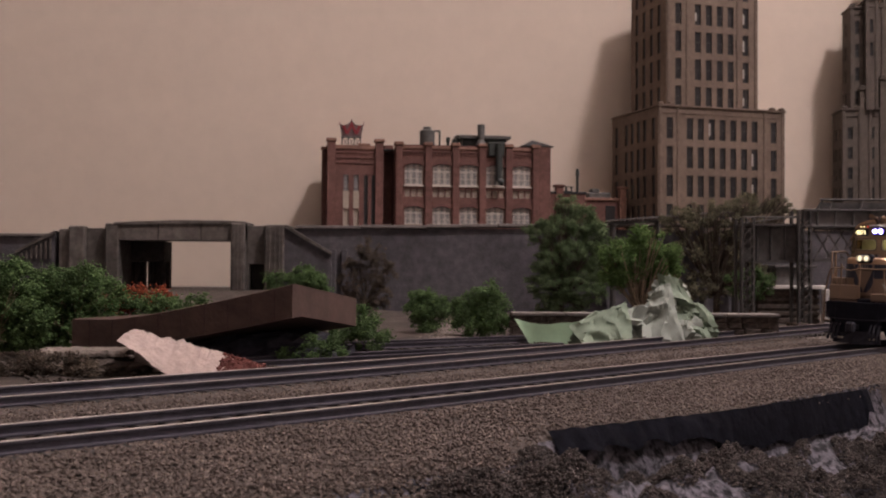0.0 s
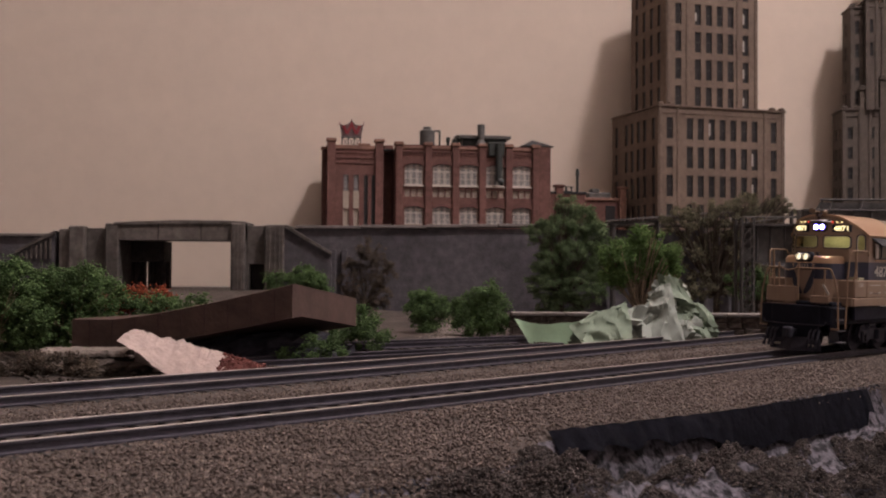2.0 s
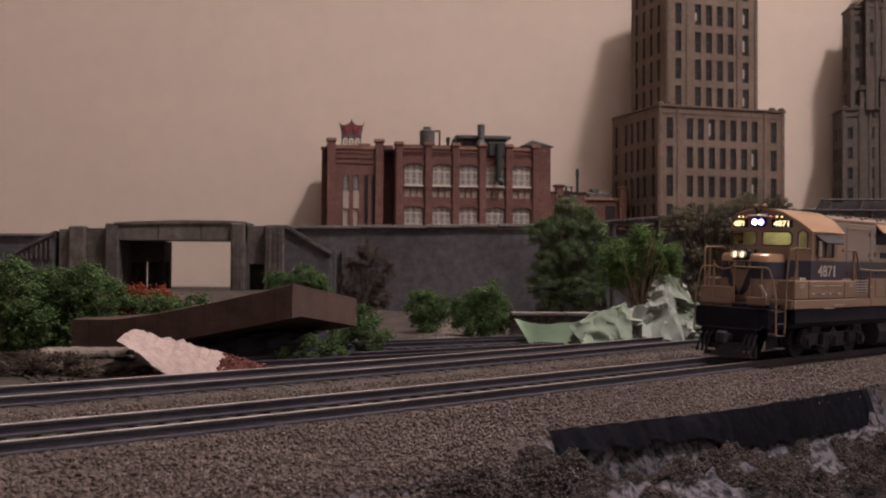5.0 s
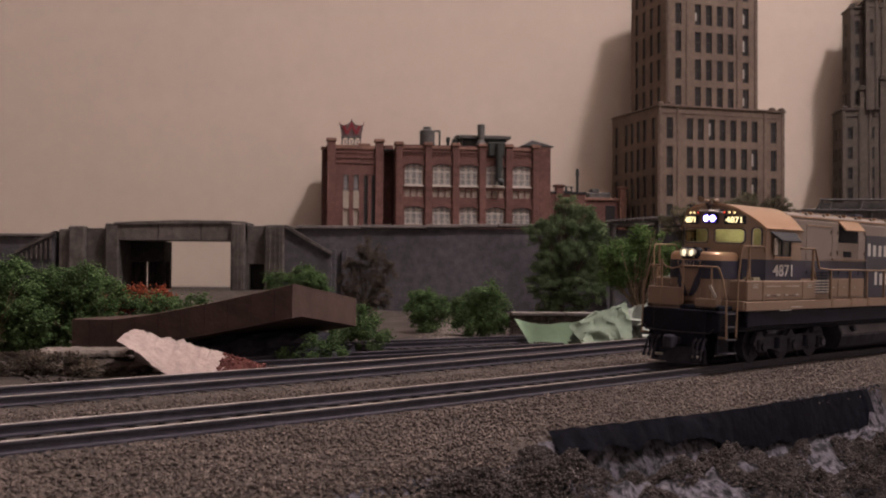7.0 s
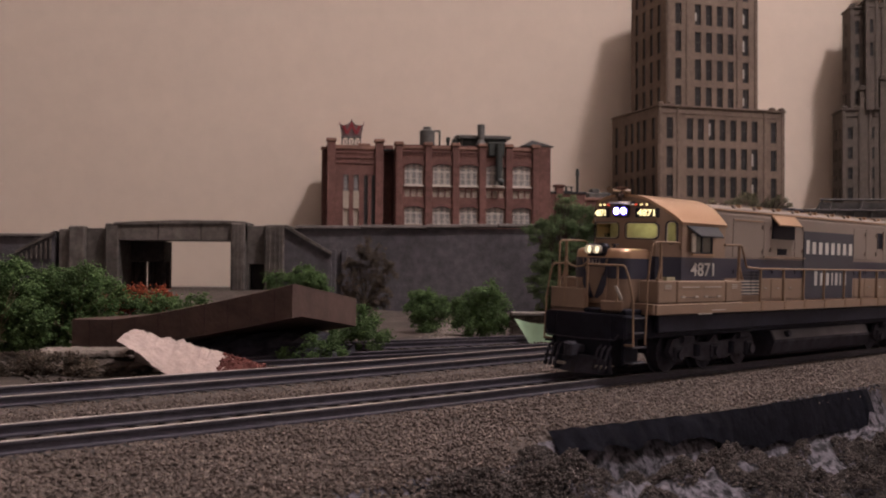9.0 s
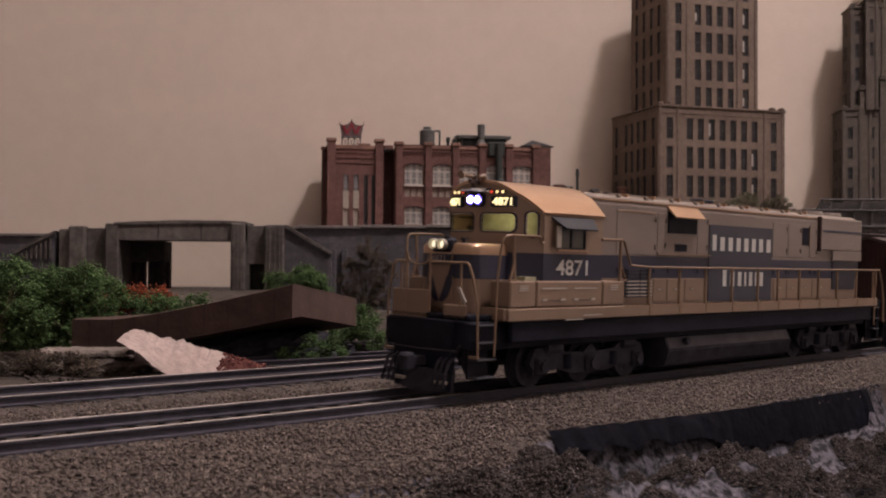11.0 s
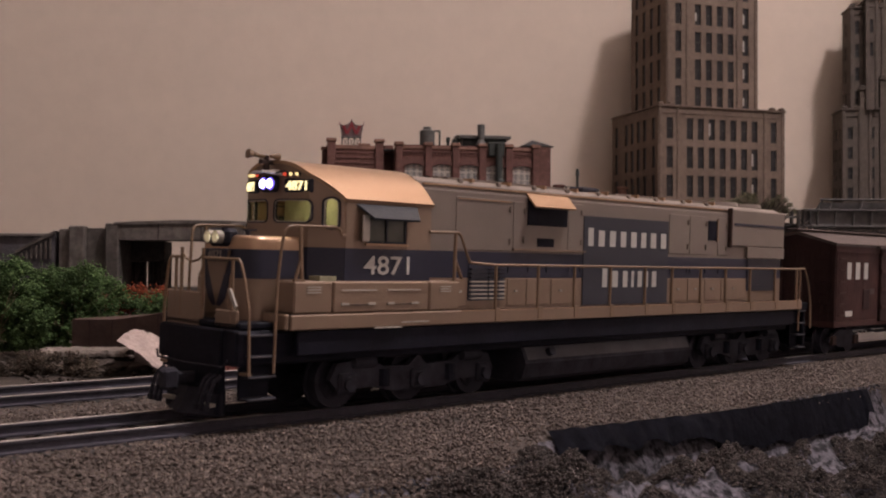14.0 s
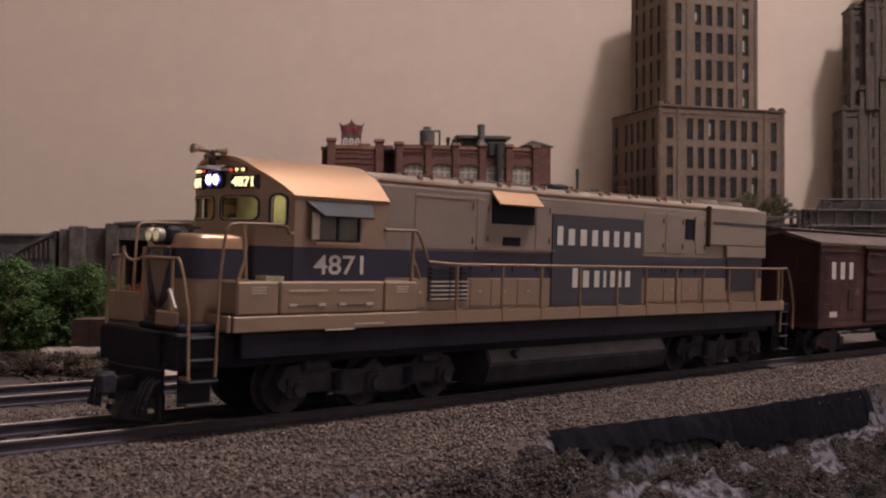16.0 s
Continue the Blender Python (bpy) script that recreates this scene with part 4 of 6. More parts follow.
        part("window_sill", G().box(a - 0.4, a + 12.4, -0.35, 0.1, 0.7, 1.2), M_LITGOLD, w)
        part("wind_deflector", G().box(a - 2.2, a - 0.4, -1.4, -1.0, 1.6, 7.2, 0.1).box(a - 0.6, a - 0.3, -1.4, 0, 1.6, 7.2), M_CHROME, w, "clear wind deflector")
        part("awning", G().add([(a - 3, 0, 9.6), (a + 15, 0, 9.6), (a + 13, -3.2, 6.6), (a - 0.5, -3.2, 6.6), (a - 3, 0, 9.1), (a + 15, 0, 9.1), (a + 13, -3.1, 6.2), (a - 0.5, -3.1, 6.2)], [(0, 1, 2, 3), (7, 6, 5, 4), (3, 2, 6, 7), (0, 3, 7, 4), (1, 5, 6, 2), (0, 4, 5, 1)]), M_AWNING, w, "slate grey cab awning")
    # curved front wall, with openings
    fh = [(16 - 11.7, 16 - 1.0, 40.0, 45.2), (16 + 1.0, 16 + 11.7, 40.0, 45.2), (16 - 15.4, 16 - 12.8, 38.8, 45.8), (16 + 12.8, 16 + 15.4, 38.8, 45.8)]
    vs = sorted({0.0, 32.0, *[round(i * 1.0, 2) for i in range(33)], *[h[0] for h in fh], *[h[1] for h in fh]})
    g = G()
    for a, b in zip(vs[:-1], vs[1:]):
        if b - a < 0.01:
            continue
        for c, d, mi in ((20.8, 28.1, 0), (28.1, 35.0, 1), (35.0, 38.8, 0), (38.8, 40.0, 0), (40.0, 45.2, 0), (45.2, 45.8, 0), (45.8, None, 0)):
            mx = (a + b) / 2
            if d is not None and any(h[0] < mx < h[1] and h[2] <= c + 0.01 and d <= h[3] + 0.01 for h in fh):
                continue
            va, vb = a - 16, b - 16
            da, db = (d, d) if d is not None else (cab_arch(va), cab_arch(vb))
            g.add([(cab_front(va), va, c), (cab_front(vb), vb, c), (cab_front(vb), vb, db), (cab_front(va), va, da)], [(0, 1, 2, 3)], mi)
            g.add([(cab_front(va) + 0.7, va, c), (cab_front(vb) + 0.7, vb, c), (cab_front(vb) + 0.7, vb, db), (cab_front(va) + 0.7, va, da)], [(3, 2, 1, 0)], mi)
    part("front_wall", g, [M_GOLD, M_BLUE], cabr, fix=False)
    for h in fh:
        a, b = h[0] - 16, h[1] - 16
        def ring(o, y, r):
            """Outline of the window let out by o, with corners of radius r, y behind the wall's face."""
            pts = []
            for cv, cz, a0 in ((b + o - r, h[3] + o - r, 0), (a - o + r, h[3] + o - r, 90), (a - o + r, h[2] - o + r, 180), (b + o - r, h[2] - o + r, 270)):
                for k in range(6):
                    w = radians(a0 + 18 * k)
                    v = cv + r * math.cos(w)
                    pts.append((cab_front(v) + y, v, cz + r * math.sin(w)))
            return pts
        def band(p, q):
            n = len(p)
            return G().add(p + q, [(i, (i + 1) % n, n + (i + 1) % n, n + i) for i in range(n)])
        part("window_corner", band(ring(0.1, -0.02, 0.02), ring(-0.15, -0.02, 1.2)), M_GOLD, cabr)
        gk = band(ring(0.0, -0.02, 1.3), ring(-0.06, -0.2, 1.3))
        gk.add(*(lambda q: (q.v, q.f))(band(ring(-0.06, -0.2, 1.3), ring(-0.26, -0.2, 1.2))))
        gk.add(*(lambda q: (q.v, q.f))(band(ring(-0.26, -0.2, 1.2), ring(-0.26, 0.7, 1.2))))
        part("gasket", gk, M_GRIME, cabr, "dark rubber window gasket")
        part("window_trim", band(ring(-0.26, 0.05, 1.2), ring(-0.5, 0.05, 1.0)), M_CHROME, cabr, "bright metal window trim")
    # roof shell
    rows, rows2 = [], []
    for i in range(41):
        v = -16.6 + 33.2 * i / 40
        z = cab_arch(v) if abs(v) < 16.2 else 45.2
        u0 = cab_front(max(-16, min(16, v))) - 0.35
        rows.append([(u0, v, z + 0.25), (u0 + (54.6 - u0) * 0.5, v, z + 0.3), (54.6, v, z + 0.25)])
        rows2.append([(u0, v * 0.985, z - 0.5), (54.6, v * 0.985, z - 0.5)])
    rf = G().sheet(rows).sheet(rows2)
    for s in (0, 40):
        rf.add([rows[s][0], rows[s][2], rows2[s][1], rows2[s][0]], [(0, 1, 2, 3)])
    for i in range(40):
        rf.add([rows[i][2], rows[i + 1][2], rows2[i + 1][1], rows2[i][1]], [(0, 1, 2, 3)])
        rf.add([rows[i][0], rows[i + 1][0], rows2[i + 1][0], rows2[i][0]], [(3, 2, 1, 0)])
    # roof brightness is partly put into this paler gold
    part("cab_roof", rf, M_LITGOLD, cabr, "arched satin gold cab roof, coloured paler as if lit", smooth=True)
    rear = [(-16, 45)] + [(-16 + 32 * i / 24, cab_arch(-16 + 32 * i / 24)) for i in range(25)] + [(16, 45)]
    part("rear_gable", G().prism(rear, 53.4, 54.2, "x"), M_GOLD, cabr)
    part("cab_interior", G().box(36, 37, -15, 15, 27, 46).box(23, 36, -15, 15, 27, 29), M_CABIN, cabr, "pale yellow-green cab interior")
    part("cab_bulb", G().box(27, 33, -6, 6, 47.0, 47.6, 0.2), M_CABGLOW, cabr, "warm glowing cab bulb")
    # number boards, headlight, markers
    for s in (-1, 1):
        va, vb = s * 4.5, s * 11.9
        um = (cab_front(va) + cab_front(vb)) / 2
        ang = math.degrees(math.atan2(cab_front(vb) - cab_front(va), abs(vb - va)))
        nb = part("number_board", G().box(-3.7, 3.7, -0.5, 0.3, -1.5, 1.5, 0.35), M_GRIME, cabr, "black-framed lit number board", at=at(um - 0.35, (va + vb) / 2, 48.0, -90 - s * ang))
        part("board_face", G().box(-3.2, 3.2, -0.62, -0.5, -1.1, 1.1), M_GRIME, nb, "black board face")
        me = letters("4871", 1.95, M_BOARD, bold=0.035)
        me.transform(Matrix.Diagonal((1.08, 1, 1, 1)))
        part("board_digits", me, None, nb, "glowing pale yellow figures", at=at(-2.95, -0.7, -0.95))
        for k in range(3):
            v = s * (5.0 + 1.7 * k)
            part("marker_lamp", G().cyl((cab_front(v) - 0.9, v, 50.4), (cab_front(v), v, 50.4), 0.36, seg=10), M_MARKR if k == 0 else M_MARK, cabr, "small glowing marker lamp")
            part("marker_hood", G().cyl((cab_front(v) - 0.5, v, 50.4), (cab_front(v), v, 50.4), 0.55, seg=10), M_GRIME, cabr)
    hl = part("headlight_housing", G().box(19.6, 21.4, -2.9, 2.9, 46.6, 50.2, 0.7), M_GRIME, cabr)
    for v in (-1.25, 1.25):
        part("headlight", G().cyl((19.9, v, 48.4), (19.3, v, 48.4), 1.0, 0.85, seg=14), M_HEAD, hl, "glaring blue-white headlight", smooth=True)
        # emissive disc added to draw the violet halo round the headlight
        part("headlight_halo", G().cyl((19.75, v, 48.4), (19.5, v, 48.4), 1.35, 1.2, seg=16), M_HALO, hl, "glowing violet disc for the headlight's halo")
    part("sun_visor", G().add([(19.2, -4, 50.6), (19.2, 4, 50.6), (21.4, 4.4, 51.4), (21.4, -4.4, 51.4), (19.2, -4, 50.4), (19.2, 4, 50.4), (21.4, 4.4, 51.1), (21.4, -4.4, 51.1)], [(0, 1, 2, 3), (7, 6, 5, 4), (0, 4, 5, 1), (1, 5, 6, 2), (0, 3, 7, 4), (2, 6, 7, 3)]), M_GRIME, cabr)
    part("visor_rod", G().cyl((17.8, 3, 50.8), (20.5, -3.2, 51.2), 0.28, seg=6).cyl((17.4, -1, 51.0), (20.4, -4.5, 50.3), 0.28, seg=6), M_CHROME, cabr)
    hn = part("air_horn", G().box(17.6, 21.4, -0.6, 0.6, 52.6, 53.6, 0.2).cyl((19.4, 0, 51.4), (19.4, 0, 54.5), 0.7, seg=8), M_RUST, cabr, "brown three-chime air horn")
    for v, u, z in ((0, 15.0, 54.4), (1.6, 16.4, 54.8), (-1.6, 20.9, 54.3)):
        d = -1 if u < 18 else 1
        part("horn_bell", G().cyl((19.4, v, 54.2), (u + 1.2 * -d, v, z), 0.45, seg=8).cyl((u - 1.0 * d, v, z), (u + 0.5 * d, v, z), 0.4, 0.95, seg=10), M_HANDRAIL, hn)
    # cab-side handrails
    for s in (-1, 1):
        v = s * 17.1
        part("handrail_post", G().tube([(15.9, v, 39.2), (16.6, v, 28)], 0.45).tube([(16.2, v, 32.2), (14.9, v, 28.2)], 0.38).box(14.5, 17.1, v - 0.4, v + 0.4, 28.0, 28.5), M_HANDRAIL, t)
        part("handrail", G().tube([(53.4, v * 0.96, 39.2), (62.0, v, 39.3), (63.0, v, 38.8), (66.4, v, 32.4), (75.6, v, 31.9)], 0.36), M_HANDRAIL, t, "tan wire handrail")
        part("handrail_post", G().tube([(61.4, v, 39.2), (61.2, v, 28)], 0.5).tube([(61.4, v, 33), (63.9, v, 28.2)], 0.42).box(60.8, 64.2, v - 0.4, v + 0.4, 28.0, 28.5), M_HANDRAIL, t)
        part("handrail", G().tube([(75.6, v, 31.9), (155, v, 31.9), (232, v, 32.0), (238.2, v * 0.99, 32.2), (240.0, v * 0.98, 30.6), (242.4, v * 0.97, 26.5), (244.6, v * 0.96, 19.8), (244.8, v * 0.96, 11.2)], 0.36), M_HANDRAIL, t, "tan wire handrail")
        for u in (75.8, 91.9, 106.8, 122.8, 139.6, 153.6, 169.4, 184.3, 199.7, 216.6, 232.2):
            part("stanchion", G().tube([(u, v, 18.4), (u, v, 31.9)], 0.45).box(u - 0.9, u + 0.9, s * 18.0 - 0.15, s * 18.0 + 0.25, 18.3, 21.6, 0.1), M_HANDRAIL, t)
        part("grab_rail", G().tube([(234.7, v, 32.1), (235.0, v, 27), (235.6, v * 0.97, 24), (235.2, v * 0.97, 10.5)], 0.36), M_HANDRAIL, t)
    # long hood
    sec = [(-11.5, 35), (-11.5, 49.3), (-10.6, 51.2), (-8.6, 52.3), (0, 52.9), (8.6, 52.3), (10.6, 51.2), (11.5, 49.3), (11.5, 35)]
    hood = part("long_hood", G().prism(sec, 54.2, 231, "x"), M_GREY, t, "warm grey long hood with navy band")
    part("hood_lower", G().box(54.2, 231, -11.5, 11.5, 20.8, 28.6, 0.1), M_GOLD, hood)
    part("hood_band", G().box(54.2, 231, -11.5, 11.5, 28.6, 35.0), M_BLUE, hood)
    for s in (-1, 1):
        def vb(a, b):
            return sorted((s * a, s * b))
        v0, v1 = vb(11.4, 11.75)
        part("sign_panel", G().box(117.5, 159.4, v0, v1, 21.2, 45.6), M_PANEL, hood, "grey-blue panel with blocky white lettering bars")
        for z0, hgt, w0, widths in ((37.4, 4.4, 118.6, (4.0, 4.6, 4.6, 4.4, 4.6, 4.2, 4.6, 4.8)), (26.0, 4.6, 125.6, (3.8, 4.4, 3.8, 2.0, 3.6, 2.0, 3.8))):
            gap = (159.0 - 118.6 - sum(widths)) / 7 if len(widths) == 8 else (154 - 125.6 - sum(widths)) / 6
            x = w0
            for i, wd in enumerate(widths):
                a, b = vb(11.75, 11.85)
                hh = hgt * (1.15 if i == 0 else 1.0)
                xx = x if s < 0 else 277 - x - wd
                mid = xx + wd / 2
                gl = G().box(mid - wd * 0.3, mid + wd * 0.3, a, b, z0, z0 + hh)
                part("lettering_bar", gl, M_LETTER, hood, "plain white lettering bar")
                x += wd + gap
        a, b = vb(11.4, 14.6)
        part("intake_box", G().box(93.6, 110, *vb(11.4, 11.8), 42.2, 50.0, 0.1), M_BLACK, hood, "dark intake opening")
        part("intake_awning", G().add([(93.2, s * 11.4, 50.4), (110.2, s * 11.4, 50.4), (110.2, s * 14.6, 47.0), (93.2, s * 14.6, 47.0), (93.2, s * 11.4, 49.6), (110.2, s * 11.4, 49.6), (110.2, s * 14.4, 46.6), (93.2, s * 14.4, 46.6)], [(0, 1, 2, 3), (7, 6, 5, 4), (3, 2, 6, 7), (0, 3, 7, 4), (1, 5, 6, 2), (0, 4, 5, 1)]), M_LITGOLD, hood, "tan intake awning")
        part("grille", G().box(97.8, 104.6, *vb(11.4, 11.65), 36.7, 38.9), M_BLACK, hood)
        lv = part("louvre_panel", G().box(71.8, 85.2, *vb(11.4, 11.6), 23.0, 31.6), M_BLUE, hood)
        for k in range(8):
            for uu, ul in ((72.2, 6.0), (78.8, 3.0), (82.4, 2.4)):
                part("louvre", G().box(uu, uu + ul, *vb(11.55, 12.3), 23.4 + 1.02 * k, 23.75 + 1.02 * k), M_CHROME if k < 5 else M_GRIME, lv)
        part("hood_window", G().box(182.4, 187.4, *vb(11.4, 11.65), 40.6, 46.8), M_BLACK, hood)
        part("hood_window_trim", G().box(187.4, 188.1, *vb(11.4, 12.0), 40.2, 47.2), M_GOLD, hood)
        part("radiator", G().box(195.5, 231.5, *vb(11.0, 12.5), 39.0, 51.2, 0.4), M_GREY, hood, "grey radiator shroud")
        part("radiator", G().box(206, 231.5, *vb(11.0, 12.5), 35.4, 39.0, 0.1), M_GREY, hood)
        part("radiator_seam", G().box(197, 231, *vb(12.45, 12.65), 45.8, 46.6), M_BLUE, hood)
        part("radiator_edge", G().box(194.6, 195.6, *vb(11.3, 12.8), 38.6, 51.4, 0.2), M_RUST, hood)
        part("rear_grille", G().box(207.4, 227.6, *vb(11.4, 11.7), 24.4, 35.2), M_BLUE, hood)
        for k in range(9):
            part("grille_slat", G().box(207.8, 227.2, *vb(11.65, 11.95), 25.0 + 1.1 * k, 25.4 + 1.1 * k), M_PANEL, hood)
        # doors, seams, latches
        for u0, u1 in ((66.8, 71), (86, 93), (93.6, 103), (103.6, 112), (161, 170), (170.8, 180), (180.8, 190), (190.8, 206)):
            dr = part("hood_door", G().box(u0 + 0.3, u1 - 0.3, *vb(11.45, 11.68), 21.6, 28.3, 0.1), M_GOLD, hood)
            part("door_latch", G().box((u0 + u1) / 2 - 0.5, (u0 + u1) / 2 + 0.5, *vb(11.6, 11.95), 25.0, 25.5), M_CHROME, dr)
        for u0, u1, z0, z1 in ((67, 87.4, 35.4, 48.2), (88, 93, 36, 48), (110.6, 117, 36, 48.5), (160, 171, 36, 48), (171.6, 181.6, 36, 48), (188.4, 194.2, 36, 48)):
            part("hood_panel", G().box(u0, u1, *vb(11.45, 11.64), z0, z1, 0.1), M_GREY, hood)
            part("panel_clip", G().box(u1 - 1.0, u1 - 0.6, *vb(11.6, 12.0), z1 - 3, z1 - 1.6).box(u1 - 1.0, u1 - 0.6, *vb(11.6, 12.0), z0 + 1.6, z0 + 3), M_GREY, hood)
        for u in (68, 86.6, 94.4, 102, 111.4, 116.4, 161, 170.4, 172.2, 181, 189.2, 193.4):
            part("hinge", G().box(u - 0.25, u + 0.25, *vb(11.5, 11.75), 30.2, 31.4), M_PANEL, hood)
        # pale strips paint edge highlights on the sill and the hood panel
        part("sill_highlight", G().box(63, 231, s * 17.9 - 0.12, s * 17.9 + 0.12, 21.0, 21.25), M_LITGOLD, hood)
        part("seam_highlight", G().box(67.6, 87, *vb(11.6, 11.8), 47.6, 47.85), M_LITGOLD, hood)
        part("catwalk_edge", G().box(87.8, 118, *vb(11.4, 12.2), 35.6, 36.0), M_GOLD, hood)
        part("roof_edge", G().box(56, 231, *vb(10.9, 11.5), 50.4, 50.8), M_LITGOLD, hood)
    part("exhaust_stack", G().box(128, 136, -2.5, 2.5, 52.6, 54.4, 0.5), M_GRIME, hood)
    for u in (205, 221):
        part("roof_fan", G().cyl((u, 0, 52.6), (u, 0, 53.8), 8.0, 7.6, seg=24), M_GREY, hood, smooth=True)
    for u in (70, 84, 98, 112, 126, 141, 155, 170, 184):
        part("lifting_eye", G().box(u - 0.7, u + 0.7, -10.2, -9.2, 51.4, 52.6, 0.2), M_GREY, hood)
        part("roof_rib", G().box(u + 4, u + 4.8, -10, 10, 52.0, 52.9), M_LITGOLD, hood)
    part("roof_walk", G().box(66, 120, -6, -4, 52.5, 53.1), M_GREY, hood)
    part("roof_walk", G().box(140, 190, -6, -4, 52.5, 53.1), M_GREY, hood)
    rh = part("roof_horn", G().cyl((60, -7.5, 51.3), (66.4, -7.5, 51.6), 0.4, seg=8).cyl((66.0, -7.5, 51.6), (66.8, -7.5, 51.6), 0.6, 1.5, seg=10).cyl((61.6, -7.5, 51.3), (60.6, -7.5, 51.3), 0.6, 1.6, seg=10).cyl((60.8, -7.5, 48), (60.8, -7.5, 51), 0.4, seg=6), M_RUST, hood, "small brown roof horn")
    # road number on both cab sides
    for s in (-1, 1):
        me = letters("4871", 4.1, M_LETTER, bold=0.012)
        me.transform(Matrix.Diagonal((1.32, 1, 1, 1)))
        part("road_number", me, None, cabr, "white serif road number", at=at(33.9, -16.28, 29.5) if s < 0 else at(48.5, 16.28, 29.5, 180))
    # tanks and trucks
    tank = [(14.2, 3.2), (12.6, 2.2), (-12.6, 2.2), (-14.2, 3.2), (-15.4, 7.0), (-15.2, 7.8), (-13.2, 11.8), (-12.4, 12.2), (12.4, 12.2), (13.2, 11.8), (15.2, 7.8), (15.4, 7.0)]
    ft = part("fuel_tank", G().prism(tank, 90, 168, "x"), M_GRIME, t, "black fuel tank")
    for s in (-1, 1):
        # lighter grey panel stands in for light falling on the sloping shoulder
        part("tank_shoulder", G().prism([(s * 15.3, 7.9), (s * 13.3, 11.9), (s * 13.0, 11.6), (s * 15.0, 7.6)], 91, 167, "x"), M_DUCTGREY, ft, "sloping tank shoulder, painted lighter grey as if lit")
        part("filler_cap", G().cyl((100, s * 14.4, 9.4), (100, s * 16.0, 10.0), 1.2, seg=10), M_GRIME, ft)
    part("air_reservoir", G().cyl((44, -14.6, 15.4), (60, -14.6, 15.4), 1.5, seg=12), M_GRIME, t, smooth=True)
    part("air_reservoir", G().cyl((70, -14.8, 14.6), (78, -14.8, 14.6), 1.3, seg=12), M_GRIME, t, smooth=True)
    part("bell", G().cyl((27, -15.4, 14.6), (31, -15.4, 14.6), 1.0, seg=10), M_CHROME, t)
    for s in (-1, 1):
        for u, z in ((66.4, 15.2), (82, 14.4), (46.5, 15.0)):
            part("fitting", G().box(u - 1.4, u + 1.4, s * 15.4 - 0.4, s * 15.4 + 0.4, z - 0.5, z + 0.5, 0.2), M_CHROME, t)
    wheels = []
    for c, axles in ((54, (32.5, 54, 76)), (203, (182, 203, 223.5))):
        tk = part("truck", G().box(c - 16, c + 16, -6, 6, 6, 11, 0.6), M_GRIME, t, "black six-wheel truck")
        for s in (-1, 1):
            side = [(c - 26, 6.6), (c - 24, 10.2), (c - 15, 11.2), (c - 11, 9.0), (c - 3, 8.6), (c, 11.0), (c + 3, 8.6), (c + 11, 9.0), (c + 15, 11.2), (c + 24, 10.2), (c + 26, 6.6), (c + 24, 4.4), (c + 14, 4.6), (c + 8, 3.2), (c - 8, 3.2), (c - 14, 4.6), (c - 24, 4.4)]
            part("side_frame", G().prism(side, s * 12.4 - 0.8, s * 12.4 + 0.8, "y"), M_GRIME, tk)
            for u in axles:
                part("journal_box", G().box(u - 2.4, u + 2.4, s * 13.4 - 0.8, s * 13.4 + 0.9, 3.4, 8.0, 0.5).cyl((u, s * 13.4, 5.6), (u, s * 15.0, 5.6), 1.5, seg=10), M_GRIME, tk)
            for u in (c - 10.5, c + 10.5):
                part("spring", G().cyl((u, s * 13.2, 4.6), (u, s * 13.2, 8.4), 1.5, seg=10), M_BLACK, tk)
            for k in (-17, 17):
                part("brake_cylinder", G().cyl((c + k - 3, s * 13.6, 10.2), (c + k + 3, s * 13.6, 10.2), 1.3, seg=10), M_GRIME, tk)
        for u in axles:
            w = new("wheelset", wheel_mesh(5.8))
            w.parent = tk
            w.matrix_basis = at(u, 0, 5.8)
            wheels.append((w, u, 5.8))
    return t, wheels


WHEELS = {}


def wheel_mesh(r):
    if r not in WHEELS:
        g = G().cyl((0, -8, 0), (0, 8, 0), 1.0, seg=8)
        for s in (-1, 1):
            g.cyl((0, s * 7.0, 0), (0, s * 9.6, 0), r, seg=28).cyl((0, s * 6.4, 0), (0, s * 7.0, 0), r + 0.7, seg=28).cyl((0, s * 9.6, 0), (0, s * 9.8, 0), r * 0.72, seg=20)
            for k in range(6):
                a = k * math.pi / 3
                g.box(math.cos(a) * r * 0.5 - 0.5, math.cos(a) * r * 0.5 + 0.5, s * 9.7 - 0.25, s * 9.7 + 0.25, math.sin(a) * r * 0.5 - 0.5, math.sin(a) * r * 0.5 + 0.5)
        WHEELS[r] = g.mesh("wheelset", M_GRIME, True)
    return WHEELS[r]


